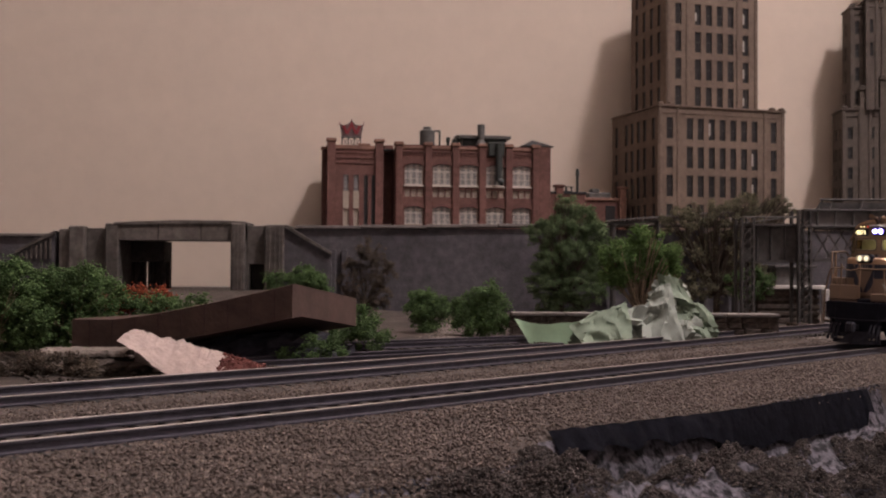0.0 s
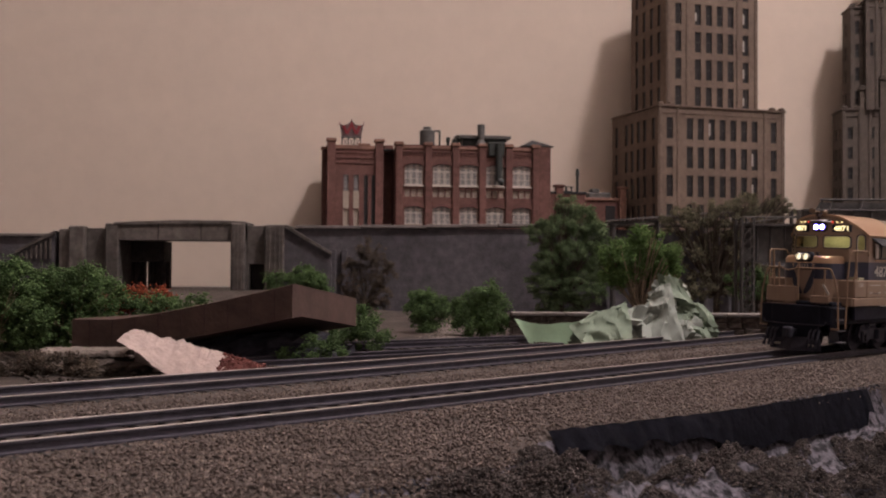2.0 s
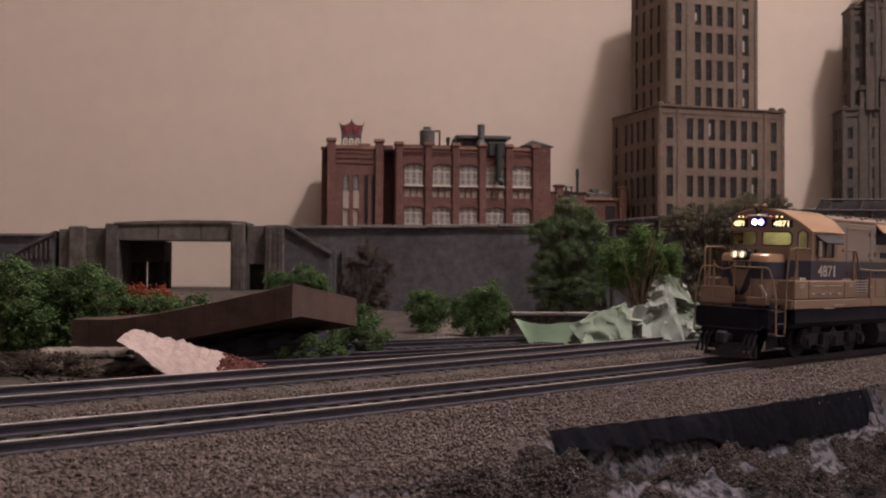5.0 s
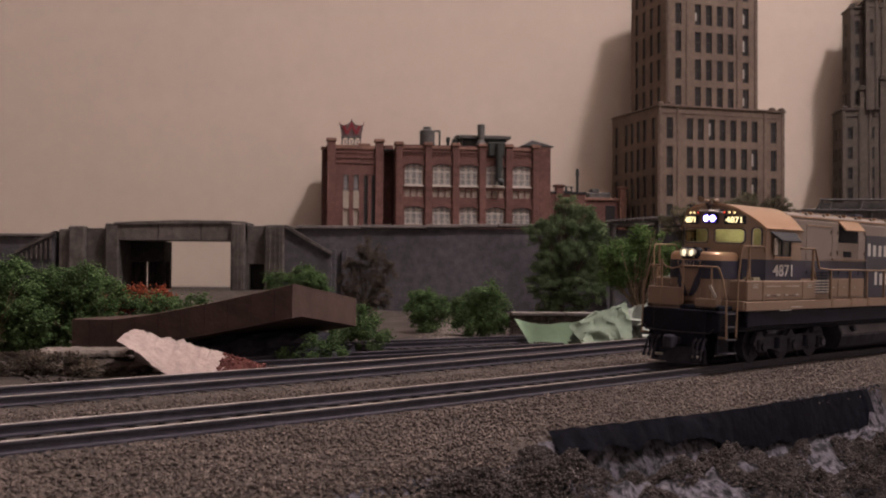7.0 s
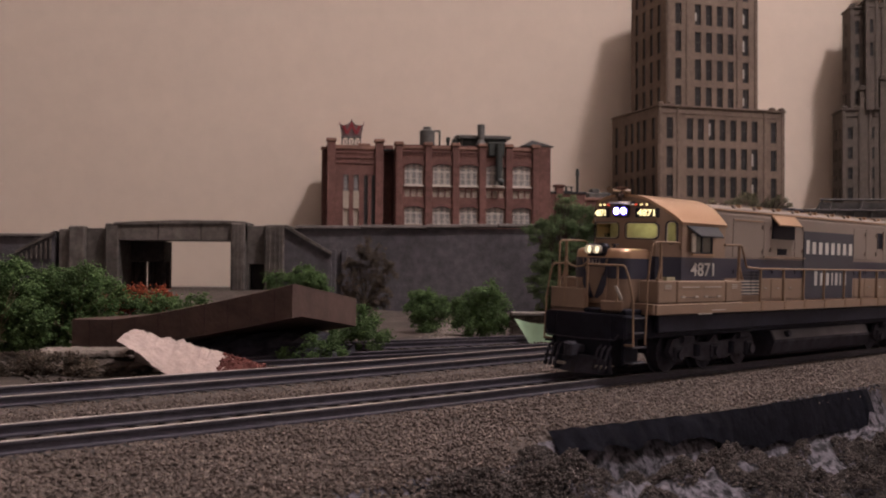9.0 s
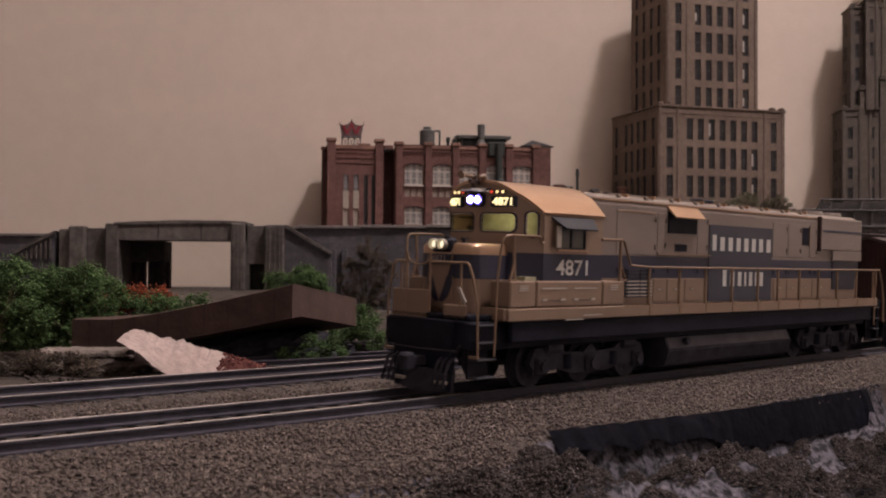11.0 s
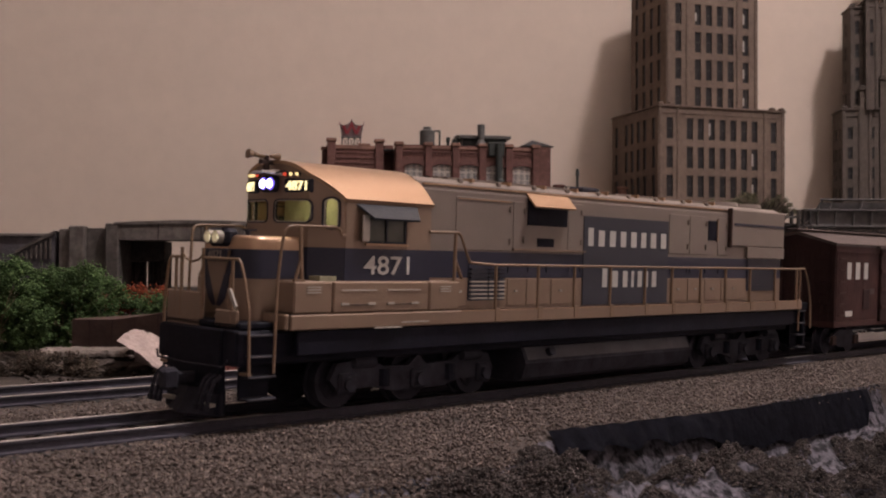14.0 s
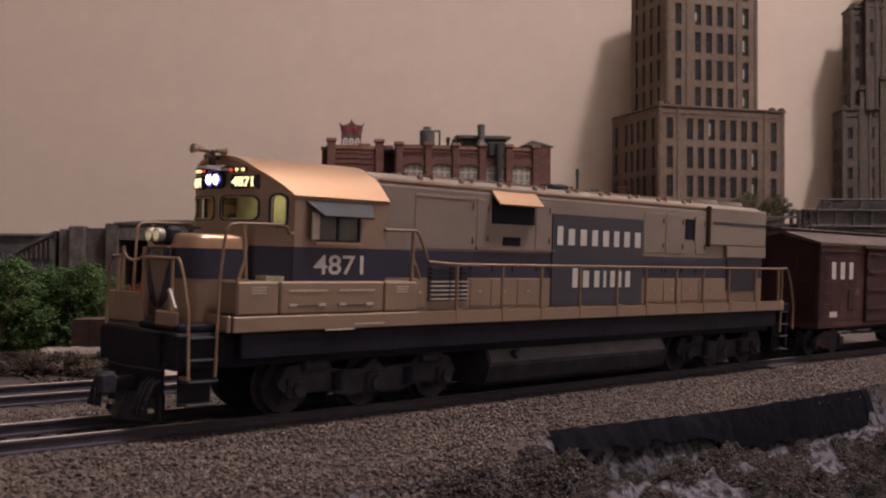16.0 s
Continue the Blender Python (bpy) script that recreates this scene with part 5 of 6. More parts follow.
def boxcar():
    t = thing("boxcar", "brown-red wooden boxcar with an outside-braced side and pale lettering", "railway car")
    L = 140
    part("body", G().box(0.6, L, -15.6, 15.6, 12.6, 41.0, 0.2), M_CARRED, t)
    part("end_wall", G().prism([(-15.6, 12.6), (15.6, 12.6), (15.6, 41), (0, 45.2), (-15.6, 41)], 0, 0.6, "x"), M_CARDARK, t, "dark brown car end")
    for v in np.arange(-15, 15.1, 2.0):
        part("end_board", G().box(-0.2, 0, v - 0.85, v + 0.85, 12.8, 41), M_CARDARK, t)
    part("roof", G().prism([(-16.6, 40.8), (-16.6, 41.8), (0, 46.4), (16.6, 41.8), (16.6, 40.8), (0, 45.0)], -1.0, L + 1, "x"), M_CARROOF, t, "pale dusty peaked roof")
    part("roof_walk", G().box(-3, L + 3, -2.2, 2.2, 46.4, 47.2, 0.2), M_CARROOF, t, "wooden roof walk")
    part("side_sill", G().box(0, L, -15.9, 15.9, 10.4, 12.8, 0.2), M_CARRED, t)
    for s in (-1, 1):
        a, b = sorted((s * 15.6, s * 15.9))
        for u in np.arange(1.2, L, 1.9):
            part("side_board", G().box(u, u + 1.7, a, b, 12.9, 40.6), M_CARRED, t)
        a, b = sorted((s * 15.8, s * 17.0))
        dr = part("door", G().box(38, 66, a, b, 12, 40.4, 0.2), M_CARDARK, t, "dark sliding door")
        for z in (17, 24, 31, 38):
            part("door_rail", G().box(38, 66, min(s * 17, s * 17.5), max(s * 17, s * 17.5), z, z + 1.1), M_CARRED, dr)
        part("door_track", G().box(34, 110, *sorted((s * 15.9, s * 18)), 40.4, 41.4), M_CARROOF, t)
        part("fascia", G().box(0, L, *sorted((s * 15.9, s * 16.3)), 38.6, 41.2), M_CARRED, t)
        x = 9.0
        for wd in (5.0, 5.6, 5.0):
            hh = 6.4 if wd > 2 else 1.2
            mid = x + wd / 2
            gl = G().box(mid - wd * 0.33, mid + wd * 0.33, *sorted((s * 15.9, s * 16.05)), 28.4, 28.4 + hh)
            part("lettering_bar", gl, M_LETTER, t, "plain pale lettering bar")
            x += wd + 2.0
        part("placard", G().box(24, 29, *sorted((s * 15.9, s * 16.3)), 17, 24.5, 0.1), M_CARDARK, t)
        part("stencil_bar", G().box(9, 15, *sorted((s * 15.9, s * 16.0)), 14.4, 16.4), M_LETTER, t, "faint stencil bar")
        part("stencil_bar", G().box(30, 34, *sorted((s * 15.9, s * 16.0)), 22.6, 24.8), M_CARROOF, t)
        for k in range(6):
            part("rung", G().cyl((2.2, s * 16.6, 15 + 4.2 * k), (7.2, s * 16.6, 15 + 4.2 * k), 0.28, seg=5), M_CARRED, t)
    for k in range(6):
        part("rung", G().cyl((-0.9, -13.8, 15 + 4.2 * k), (-0.9, -8.8, 15 + 4.2 * k), 0.28, seg=5), M_CARDARK, t)
    part("brake_staff", G().cyl((-1.2, 5, 12), (-1.2, 5, 49), 0.35, seg=6).cyl((-1.2, 5, 48.6), (-1.2, 5, 49.2), 2.6, seg=14), M_CARDARK, t)
    part("coupler", G().box(-15, 2, -1.2, 1.2, 6.6, 9.0, 0.3).box(-18.2, -14, -1.6, 2.0, 5.6, 10.0, 0.6), M_GRIME, t)
    part("centre_sill", G().box(0, L, -4, 4, 7.5, 12.6), M_BLACK, t)
    for v in (-10, 10):
        part("truss_rod", G().tube([(20, v, 11.6), (50, v, 7.0), (90, v, 7.0), (120, v, 11.6)], 0.4), M_GRIME, t)
    wheels = []
    for c in (16.5, 123.5):
        tk = part("truck", G().box(c - 3, c + 3, -12, 12, 4.6, 8.4, 0.4), M_GRIME, t, "black arch-bar truck")
        for s in (-1, 1):
            part("side_frame", G().prism([(c - 12, 6.4), (c - 9, 7.4), (c - 4, 9.0), (c + 4, 9.0), (c + 9, 7.4), (c + 12, 6.4), (c + 12, 4.6), (c + 8, 4.2), (c + 4, 2.4), (c - 4, 2.4), (c - 8, 4.2), (c - 12, 4.6)], s * 11.6 - 0.6, s * 11.6 + 0.6, "y"), M_GRIME, tk)
            for u in (c - 9.5, c + 9.5):
                part("journal_box", G().box(u - 1.6, u + 1.6, s * 12.4 - 0.8, s * 12.4 + 0.8, 3.4, 6.8, 0.3), M_RUST, tk)
        for u in (c - 9.5, c + 9.5):
            w = new("wheelset", wheel_mesh(4.8))
            w.parent = tk
            w.matrix_basis = at(u, 0, 4.8)
            wheels.append((w, u, 4.8))
    return t, wheels


# seconds, the pilot's place in plan, heading
LOCO_ROWS = [(0.0, 171.7, 450.1, 42.58), (0.5, 160.6, 438.8, 43.0), (1.0, 150.0, 427.8, 43.38), (1.5, 140.2, 417.7, 43.71), (2.0, 132.8, 410.1, 43.94), (2.5, 125.3, 402.3, 44.16), (3.0, 119.8, 396.5, 44.32), (3.5, 114.3, 390.8, 44.46), (4.0, 108.7, 384.9, 44.61),
    (6.5, 81.8, 356.7, 45.19), (7.0, 75.0, 349.6, 45.31), (7.5, 67.7, 341.9, 45.42), (8.0, 59.0, 332.8, 45.55), (8.5, 49.6, 322.9, 45.66), (9.0, 38.6, 311.4, 45.77),
    (11.5, -17.0, 254.4, 45.87), (12.0, -26.3, 245.1, 45.81), (12.5, -34.4, 237.1, 45.75), (13.0, -41.8, 229.8, 45.67), (13.5, -47.9, 223.9, 45.6), (14.0, -53.1, 218.8, 45.53), (14.5, -56.9, 215.1, 45.47), (15.0, -59.9, 212.2, 45.43), (15.5, -61.7, 210.5, 45.4), (16.0, -62.8, 209.6, 45.38)]


def loco_at(t):
    """The locomotive's place and heading between the rows, on a smooth curve."""
    r = LOCO_ROWS
    i = max(k for k in range(len(r) - 1) if r[k][0] <= t + 1e-9)

    def slope(k, c):
        a, b = max(0, k - 1), min(len(r) - 1, k + 1)
        if 0 < k < len(r) - 1:
            h0, h1 = r[k][0] - r[k - 1][0], r[k + 1][0] - r[k][0]
            return ((r[k][c] - r[k - 1][c]) / h0 * h1 + (r[k + 1][c] - r[k][c]) / h1 * h0) / (h0 + h1)
        return (r[b][c] - r[a][c]) / (r[b][0] - r[a][0])

    h = r[i + 1][0] - r[i][0]
    q = (t - r[i][0]) / h
    out = []
    for c in (1, 2, 3):
        m0, m1 = slope(i, c) * h, slope(i + 1, c) * h
        out.append((2 * q ** 3 - 3 * q ** 2 + 1) * r[i][c] + (q ** 3 - 2 * q ** 2 + q) * m0 + (-2 * q ** 3 + 3 * q ** 2) * r[i + 1][c] + (q ** 3 - q ** 2) * m1)
    return out


LOCO, LOCO_WHEELS = locomotive()
CAR, CAR_WHEELS = boxcar()
CAR_GAP = 267.0        # from the pilot to the boxcar's end


def motions():
    times = [0.25 * i for i in range(65)]
    loco, car, dist, last = [], [], [], None
    run = 0.0
    for t in times:
        x, y, a = loco_at(t)
        loco.append((t, at(x, y, 0, a, CANT)))
        x1 = x + 29 * math.cos(radians(a))
        xa = ahead(NEAR, x1, CAR_GAP - 29 + 16.5)
        xb = ahead(NEAR, xa, 107)
        ya, yb = line_y(NEAR, xa), line_y(NEAR, xb)
        ac = math.atan2(yb - ya, xb - xa)
        car.append((t, at(xa - 16.5 * math.cos(ac), ya - 16.5 * math.sin(ac), 0, math.degrees(ac), CANT)))
        if last:
            run += math.hypot(x - last[0], y - last[1])
        last = (x, y)
        dist.append(run)
    walk(LOCO, loco)
    walk(CAR, car)
    for w, u, r in LOCO_WHEELS + CAR_WHEELS:
        walk(w, [(t, at(u, 0, r, 0, 0, -math.degrees(d / r))) for t, d in zip(times, dist)])


# ---------- scenery: plants ----------
def plant(name, label, category, place, blobs, leaf, bark, n, size, trunk=True, seed=1, group="", shell=0.62, squash=0.8, show=0.25):
    """blobs: (x, y, z, rx, ry, rz) lumps of the crown over the base."""
    rng = random.Random(seed)
    t = thing(name, label, category, at(*place), group)
    vol = [b[3] * b[5] for b in blobs]
    pts = []
    for b, v in zip(blobs, vol):
        tufts = max(10, int(1.9 * n * v / sum(vol) / 34))
        for _ in range(tufts):
            d = Vector((rng.gauss(0, 1), rng.gauss(0, 1), rng.gauss(0, 1) + 0.15)).normalized()
            lump = 0.92 + 0.45 * noise.noise(d * 2.2 + Vector((seed, b[0], b[2])))
            r = lump * (shell + (1.08 - shell) * rng.random() ** 0.6)
            c = Vector((b[0] + d.x * r * b[3], b[1] + d.y * r * b[4], b[2] + d.z * r * b[5]))
            tr = size * rng.uniform(1.4, 3.4)
            for _ in range(int(56 * (tr / size / 2.3) ** 2)):
                e = Vector((rng.gauss(0, 0.5), rng.gauss(0, 0.5), rng.gauss(0, 0.42))) * tr
                q = c + e
                pts.append((q.x, q.y, q.z if q.z > 0.2 else 0.2 + rng.random()))
    crown = grains("crown", pts, size * 0.56, leaf, seed, squash)
    crown.parent = t
    if trunk:
        top = sum(b[2] for b in blobs) / len(blobs)
        tw = G().cyl((0, 0, -0.5), (0.4, 0, top * 0.35), top * 0.045, top * 0.035, 8)
        for b in blobs:
            for k in range(4):
                a = rng.uniform(0, 6.28)
                q = (b[0] + math.cos(a) * b[3] * 0.6, b[1] + math.sin(a) * b[4] * 0.6 - b[4] * show, b[2] + rng.uniform(-0.5, 0.5) * b[5])
                m = (q[0] * 0.4 + rng.uniform(-1, 1), q[1] * 0.4, top * 0.35 + (q[2] - top * 0.35) * 0.45)
                tw.cyl((0.4, 0, top * 0.33), m, top * 0.026, top * 0.016, 6).cyl(m, q, top * 0.016, top * 0.006, 5)
                for _ in range(2):
                    e = (q[0] + rng.uniform(-5, 5), q[1] + rng.uniform(-5, 3), q[2] + rng.uniform(-1, 5))
                    tw.cyl(m, e, top * 0.010, top * 0.004, 4)
        part("trunk", tw, bark, t, "bare forked trunk and limbs", smooth=True)
    return t


TREES = "trees and bushes"
plant("tree", "leafy green model tree with bare tan branches showing", "tree", (-178, 428, -3), [(-6, 0, 24, 15, 12, 13), (8, 2, 26, 11, 10, 11), (2, -1, 12, 14, 10, 9), (-16, 4, 12, 12, 10, 10), (12, 2, 14, 12, 9, 9), (-2, 2, 5, 20, 9, 7)], M_LEAF, M_BARK, 5600, 1.15, seed=3, group=TREES, show=1.5)
plant("tree", "rounded green clump-foliage tree beside the brown slab", "tree", (-153, 445, -3), [(-12, 0, 21, 11, 10, 11), (0, 0, 24, 12, 10, 10), (10, 2, 20, 10, 9, 10), (-4, -4, 9, 14, 8, 8), (12, 0, 8, 7, 7, 7), (-14, 0, 8, 12, 8, 9)], M_LEAF, M_BARK, 5600, 1.15, seed=4, group=TREES, show=0.8)
plant("bush", "red-orange autumn bush near the underpass", "bush", (-137, 486, -5), [(-9, 0, 20, 7, 6, 5), (-2, 0, 22, 8, 6, 5), (5, 0, 22, 7, 6, 5), (11, 1, 20, 6, 5, 4)], M_LEAFR, M_BARKD, 1900, 1.0, False, 5, TREES)
plant("bush", "low green hedge-like bush row", "bush", (-120, 472, -0.5), [(-14, 0, 10, 9, 7, 8), (-2, 0, 11, 9, 7, 8), (10, 1, 11.5, 8, 7, 7), (0, 0, 4, 20, 8, 5)], M_LEAF, M_BARKD, 2400, 1.05, False, 6, TREES)
plant("bush", "green bush at the foot of the bridge pier", "bush", (-95, 700, 6), [(-9, 0, 16, 11, 9, 8), (5, 0, 19, 11, 9, 9), (14, 0, 14, 8, 8, 8), (0, 0, 6, 18, 9, 7)], M_LEAF, M_BARKD, 2600, 1.2, False, 7, TREES)
plant("bush", "small dark green bush by the siding", "bush", (-10, 622, -5), [(-3, 0, 16, 9, 8, 9), (4, 0, 14, 9, 8, 9), (0, 0, 7, 9, 8, 7)], M_LEAF, M_BARKD, 1900, 1.15, False, 8, TREES)
plant("bush", "round green bush beside the siding track", "bush", (21, 580, -5), [(-8, 0, 12, 10, 9, 10), (4, 0, 19, 11, 10, 9), (9, 0, 12, 9, 9, 10), (0, -2, 8, 14, 9, 8)], M_LEAF, M_BARKD, 2600, 1.2, False, 9, TREES)
plant("bush", "low green weeds beneath the brown slab's end", "bush", (-38, 462, -5), [(-6, 0, 4, 8, 6, 6), (6, 4, 8, 8, 8, 8), (2, 8, 14, 6, 6, 6), (-12, -6, 2, 6, 5, 5)], M_LEAF, M_BARKD, 1500, 0.95, False, 10, TREES)
plant("bush", "low green weeds beneath the brown slab's end", "bush", (-52, 404, -5), [(-6, 0, 3, 6, 4, 4), (3, 1, 4, 7, 5, 5), (10, 4, 5, 5, 4, 5)], M_LEAF, M_BARKD, 700, 0.8, False, 21, TREES)
plant("bush", "thin brown-green brush against the grey wall", "bush", (-58, 800, -5), [(-12, 0, 30, 12, 9, 16), (4, 0, 46, 13, 9, 13), (13, 0, 34, 11, 9, 14), (10, 0, 16, 13, 9, 13), (-6, 0, 10, 17, 9, 11)], M_LEAFW, M_BARKD, 3800, 0.85, True, 20, TREES, shell=0.3)
plant("tree", "tall dark fine-leaved tree before the retaining wall", "tree", (94, 850, -5), [(-15.0, 0, 66, 12.9, 12, 12), (-1.5, 0, 72, 12.9, 12, 10), (13.6, 2, 76, 12.9, 12, 15), (1.8, 0, 88, 8.3, 9, 8), (25.3, 0, 66, 11.0, 12, 13), (22.0, 0, 48, 14.7, 12, 14), (-8.3, -2, 44, 14.7, 12, 12), (5.2, -4, 50, 12.9, 12, 12), (-9.9, -2, 26, 16.6, 12, 13), (15.3, -4, 24, 18.4, 12, 15), (0.1, 0, 10, 22.1, 12, 11)], M_LEAFD, M_BARKD, 16000, 1.1, seed=11, group=TREES)
plant("tree", "bright green tree with forked pale trunk behind the paper", "tree", (109.5, 600, -5), [(-9, 0, 43, 11, 10, 11), (3, 0, 49, 12, 10, 11), (12, 0, 40, 11, 9, 12), (-14, 0, 33, 8, 8, 8), (15, 0, 31, 7, 7, 7), (2, 2, 36, 13, 9, 9)], M_LEAFB, M_BARK, 5200, 1.2, seed=12, group=TREES, show=0.7)
plant("tree", "wide olive open-branched tree with twiggy limbs", "tree", (196, 770, -5), [(-26, 0, 70, 16, 12, 12), (-10, 0, 76, 14, 12, 11), (6, 0, 78, 15, 12, 11), (26, 2, 84, 15, 12, 10), (44, 3, 84, 10, 10, 8), (54, 4, 82, 5, 6, 7), (-20, 0, 50, 16, 12, 12), (2, 0, 58, 15, 12, 10), (24, 0, 64, 16, 12, 12), (18, 0, 44, 16, 12, 10), (30, 0, 28, 20, 12, 14), (-6, 0, 26, 22, 12, 13)], M_LEAFO, M_BARKD, 10500, 0.95, seed=13, group=TREES, shell=0.45)
plant("bush", "dark green bush under the steel bridge", "bush", (212, 742, -5), [(-8, 0, 30, 9, 8, 7), (3, 0, 31, 9, 8, 8), (12, 0, 28, 7, 6, 6), (0, 0, 22, 13, 8, 6)], M_LEAF, M_BARKD, 1500, 1.0, True, 14, TREES)
plant("bush", "brown weedy undergrowth on the dirt mound", "bush", (-128, 352, -5), [(-14, 0, 2, 9, 5, 4), (0, 0, 3, 12, 5, 4), (12, -2, 2, 7, 4, 3)], M_LEAFW, M_BARKD, 1500, 0.75, False, 15, TREES)


# ---------- loose things beside the tracks ----------
def brown_slab():
    s = thing("scrap_slab", "rust-brown bent scrap slab resting on an added dark lump", "scrap slab")
    top = lambda q: 11.3 + 0.3 * q + 13.2 * max(0.0, (q - 0.18) / 0.82) ** 1.25
    rows = []
    n = 26
    for i in range(n + 1):
        q = i / n
        x, y = -137 + 82.5 * q, 398 - 8 * q
        z = top(q)
        b = z - 9.8 - 2.3 * q
        bx, by = x + 14 + 4.5 * q, y + 58
        bz = z - 6.3 * q
        rows.append([(x, y, b), (x, y, z), (x + 0.6, y + 1.2, z + 0.3), (bx, by, bz), (bx, by, bz - 11.5), (x + 3, y + 3, b + 0.5)])
    g = G().sheet(rows, close=True)
    w = 6
    g.f.append(tuple(range(w))[::-1])
    g.f.append(tuple(range(n * w, n * w + w)))
    g.m += [0, 0]
    part("shell", g, M_RUST, s, "rust-brown bent plate", smooth=True)
    for k in range(9):
        q = 0.08 + 0.105 * k
        x, y, z = -137 + 82.5 * q, 398 - 8 * q, top(q)
        part("seam", G().box(x - 0.12, x + 0.12, y - 0.12, y + 0.3, z - 9.2 - 2 * q, z - 0.2), M_CARDARK, s)
    # added dark lump: carries the slab and fills the shadow below it
    part("shade_prop", lump((-66, 425, -6), (34, 22, 13), 31), M_GRIME, s, "dark lump added in the shade under the slab")


def lump(c, r, seed, n=18, rough=0.28):
    g = G()
    rows = []
    for i in range(n // 2 + 1):
        th = math.pi * 0.5 * i / (n // 2)
        row = []
        for j in range(n * 2):
            ph = math.pi * j / n
            d = Vector((math.cos(th) * math.cos(ph), math.cos(th) * math.sin(ph), math.sin(th)))
            k = 1 + rough * noise.noise(d * 2.2 + Vector((seed, 0, 0))) + rough * 0.6 * noise.noise(d * 6 + Vector((0, seed, 0)))
            row.append((c[0] + d.x * r[0] * k, c[1] + d.y * r[1] * k, c[2] + d.z * r[2] * k))
        rows.append(row)
    return g.sheet(rows, close=True)


brown_slab()


def plaster_chunk():
    p = thing("plaster_chunk", "broken pinkish-white plaster sheet lying with a crumbled brick end", "plaster chunk")
    rng = random.Random(8)
    topz = [(-105, 9.3), (-101, 9.2), (-95, 7.4), (-87.6, 5.8), (-79.7, 3.6), (-70, 0.6), (-60, -2.5)]
    def tz(x):
        for (a, za), (b, zb) in zip(topz[:-1], topz[1:]):
            if x <= b:
                return za + (zb - za) * (x - a) / (b - a)
        return -2
    rows = []
    n, m = 60, 26
    for i in range(n + 1):
        x = -105 + 36 * i / n
        row = []
        zt = tz(x) + 0.5 * noise.noise(Vector((x / 2.2, 0, 6))) + 0.3 * noise.noise(Vector((x / 0.9, 0, 8)))
        foot = -5.2 if x > -87 else -5.2 + (-87 - x) / 18 * 12.0
        for j in range(m + 1):
            q = j / m
            bump = 1.0 * noise.noise(Vector((x / 14 + q * 0.5, q * 6 - x / 14, 1))) + 1.1 * abs(noise.noise(Vector((x / 9, q * 9 + x / 5, 2)))) + 0.45 * noise.noise(Vector((x / 1.6, q * 12, 2)))
            row.append((x + bump * 0.6, 347 - (x + 107) * 0.02 + 14 * q + bump, foot + (zt - foot) * q ** 0.8 + bump * 0.9))
        row.append((x, 366, zt - 1.5))
        row.append((x, 367, -6))
        rows.append(row)
    part("sheet", G().sheet(rows), M_PLASTER, p, "rough pinkish-white plaster face", smooth=False)
    pts = []
    for _ in range(700):
        x = -73 + 14 * rng.random()
        q = rng.random()
        pts.append((x, 347 + 13 * q + rng.random(), -5 + (tz(x) + 5.2) * q ** 0.8 + 0.5 * rng.random()))
    ob = grains("brick_crumb", pts, 0.75, M_REDBRICK, 4)
    ob.parent = p
    part("brick_core", lump((-67, 357, -6), (8, 7, 5.6), 4), M_REDBRICK, p)


plaster_chunk()


def stone_slab():
    s = thing("stone_slab", "flat pale grey stone slab on a dark dirt mound", "stone slab")
    g = G()
    rows = []
    for i in range(48):
        x = -136 + 30 * i / 47
        k = noise.noise(Vector((x / 4, 0, 3))) + 0.6 * noise.noise(Vector((x / 1.4, 0, 4)))
        e = noise.noise(Vector((x / 2.0, 5, 3)))
        rows.append([(x, 360 + k, 0.6 + 0.7 * e), (x, 360.2 + k, 1.6 + 0.5 * e), (x, 361.2 + k, 2.5 + 0.5 * k), (x, 366, 2.9 + 0.4 * e), (x, 372, 3.0 + 0.5 * k), (x, 373, 0.4)])
    g.sheet(rows, close=True)
    part("slab", g, M_SLAB, s)
    part("mound", lump((-122, 368, -6.5), (26, 14, 7.6), 12), M_STONE, s, "dark dirt mound")


stone_slab()


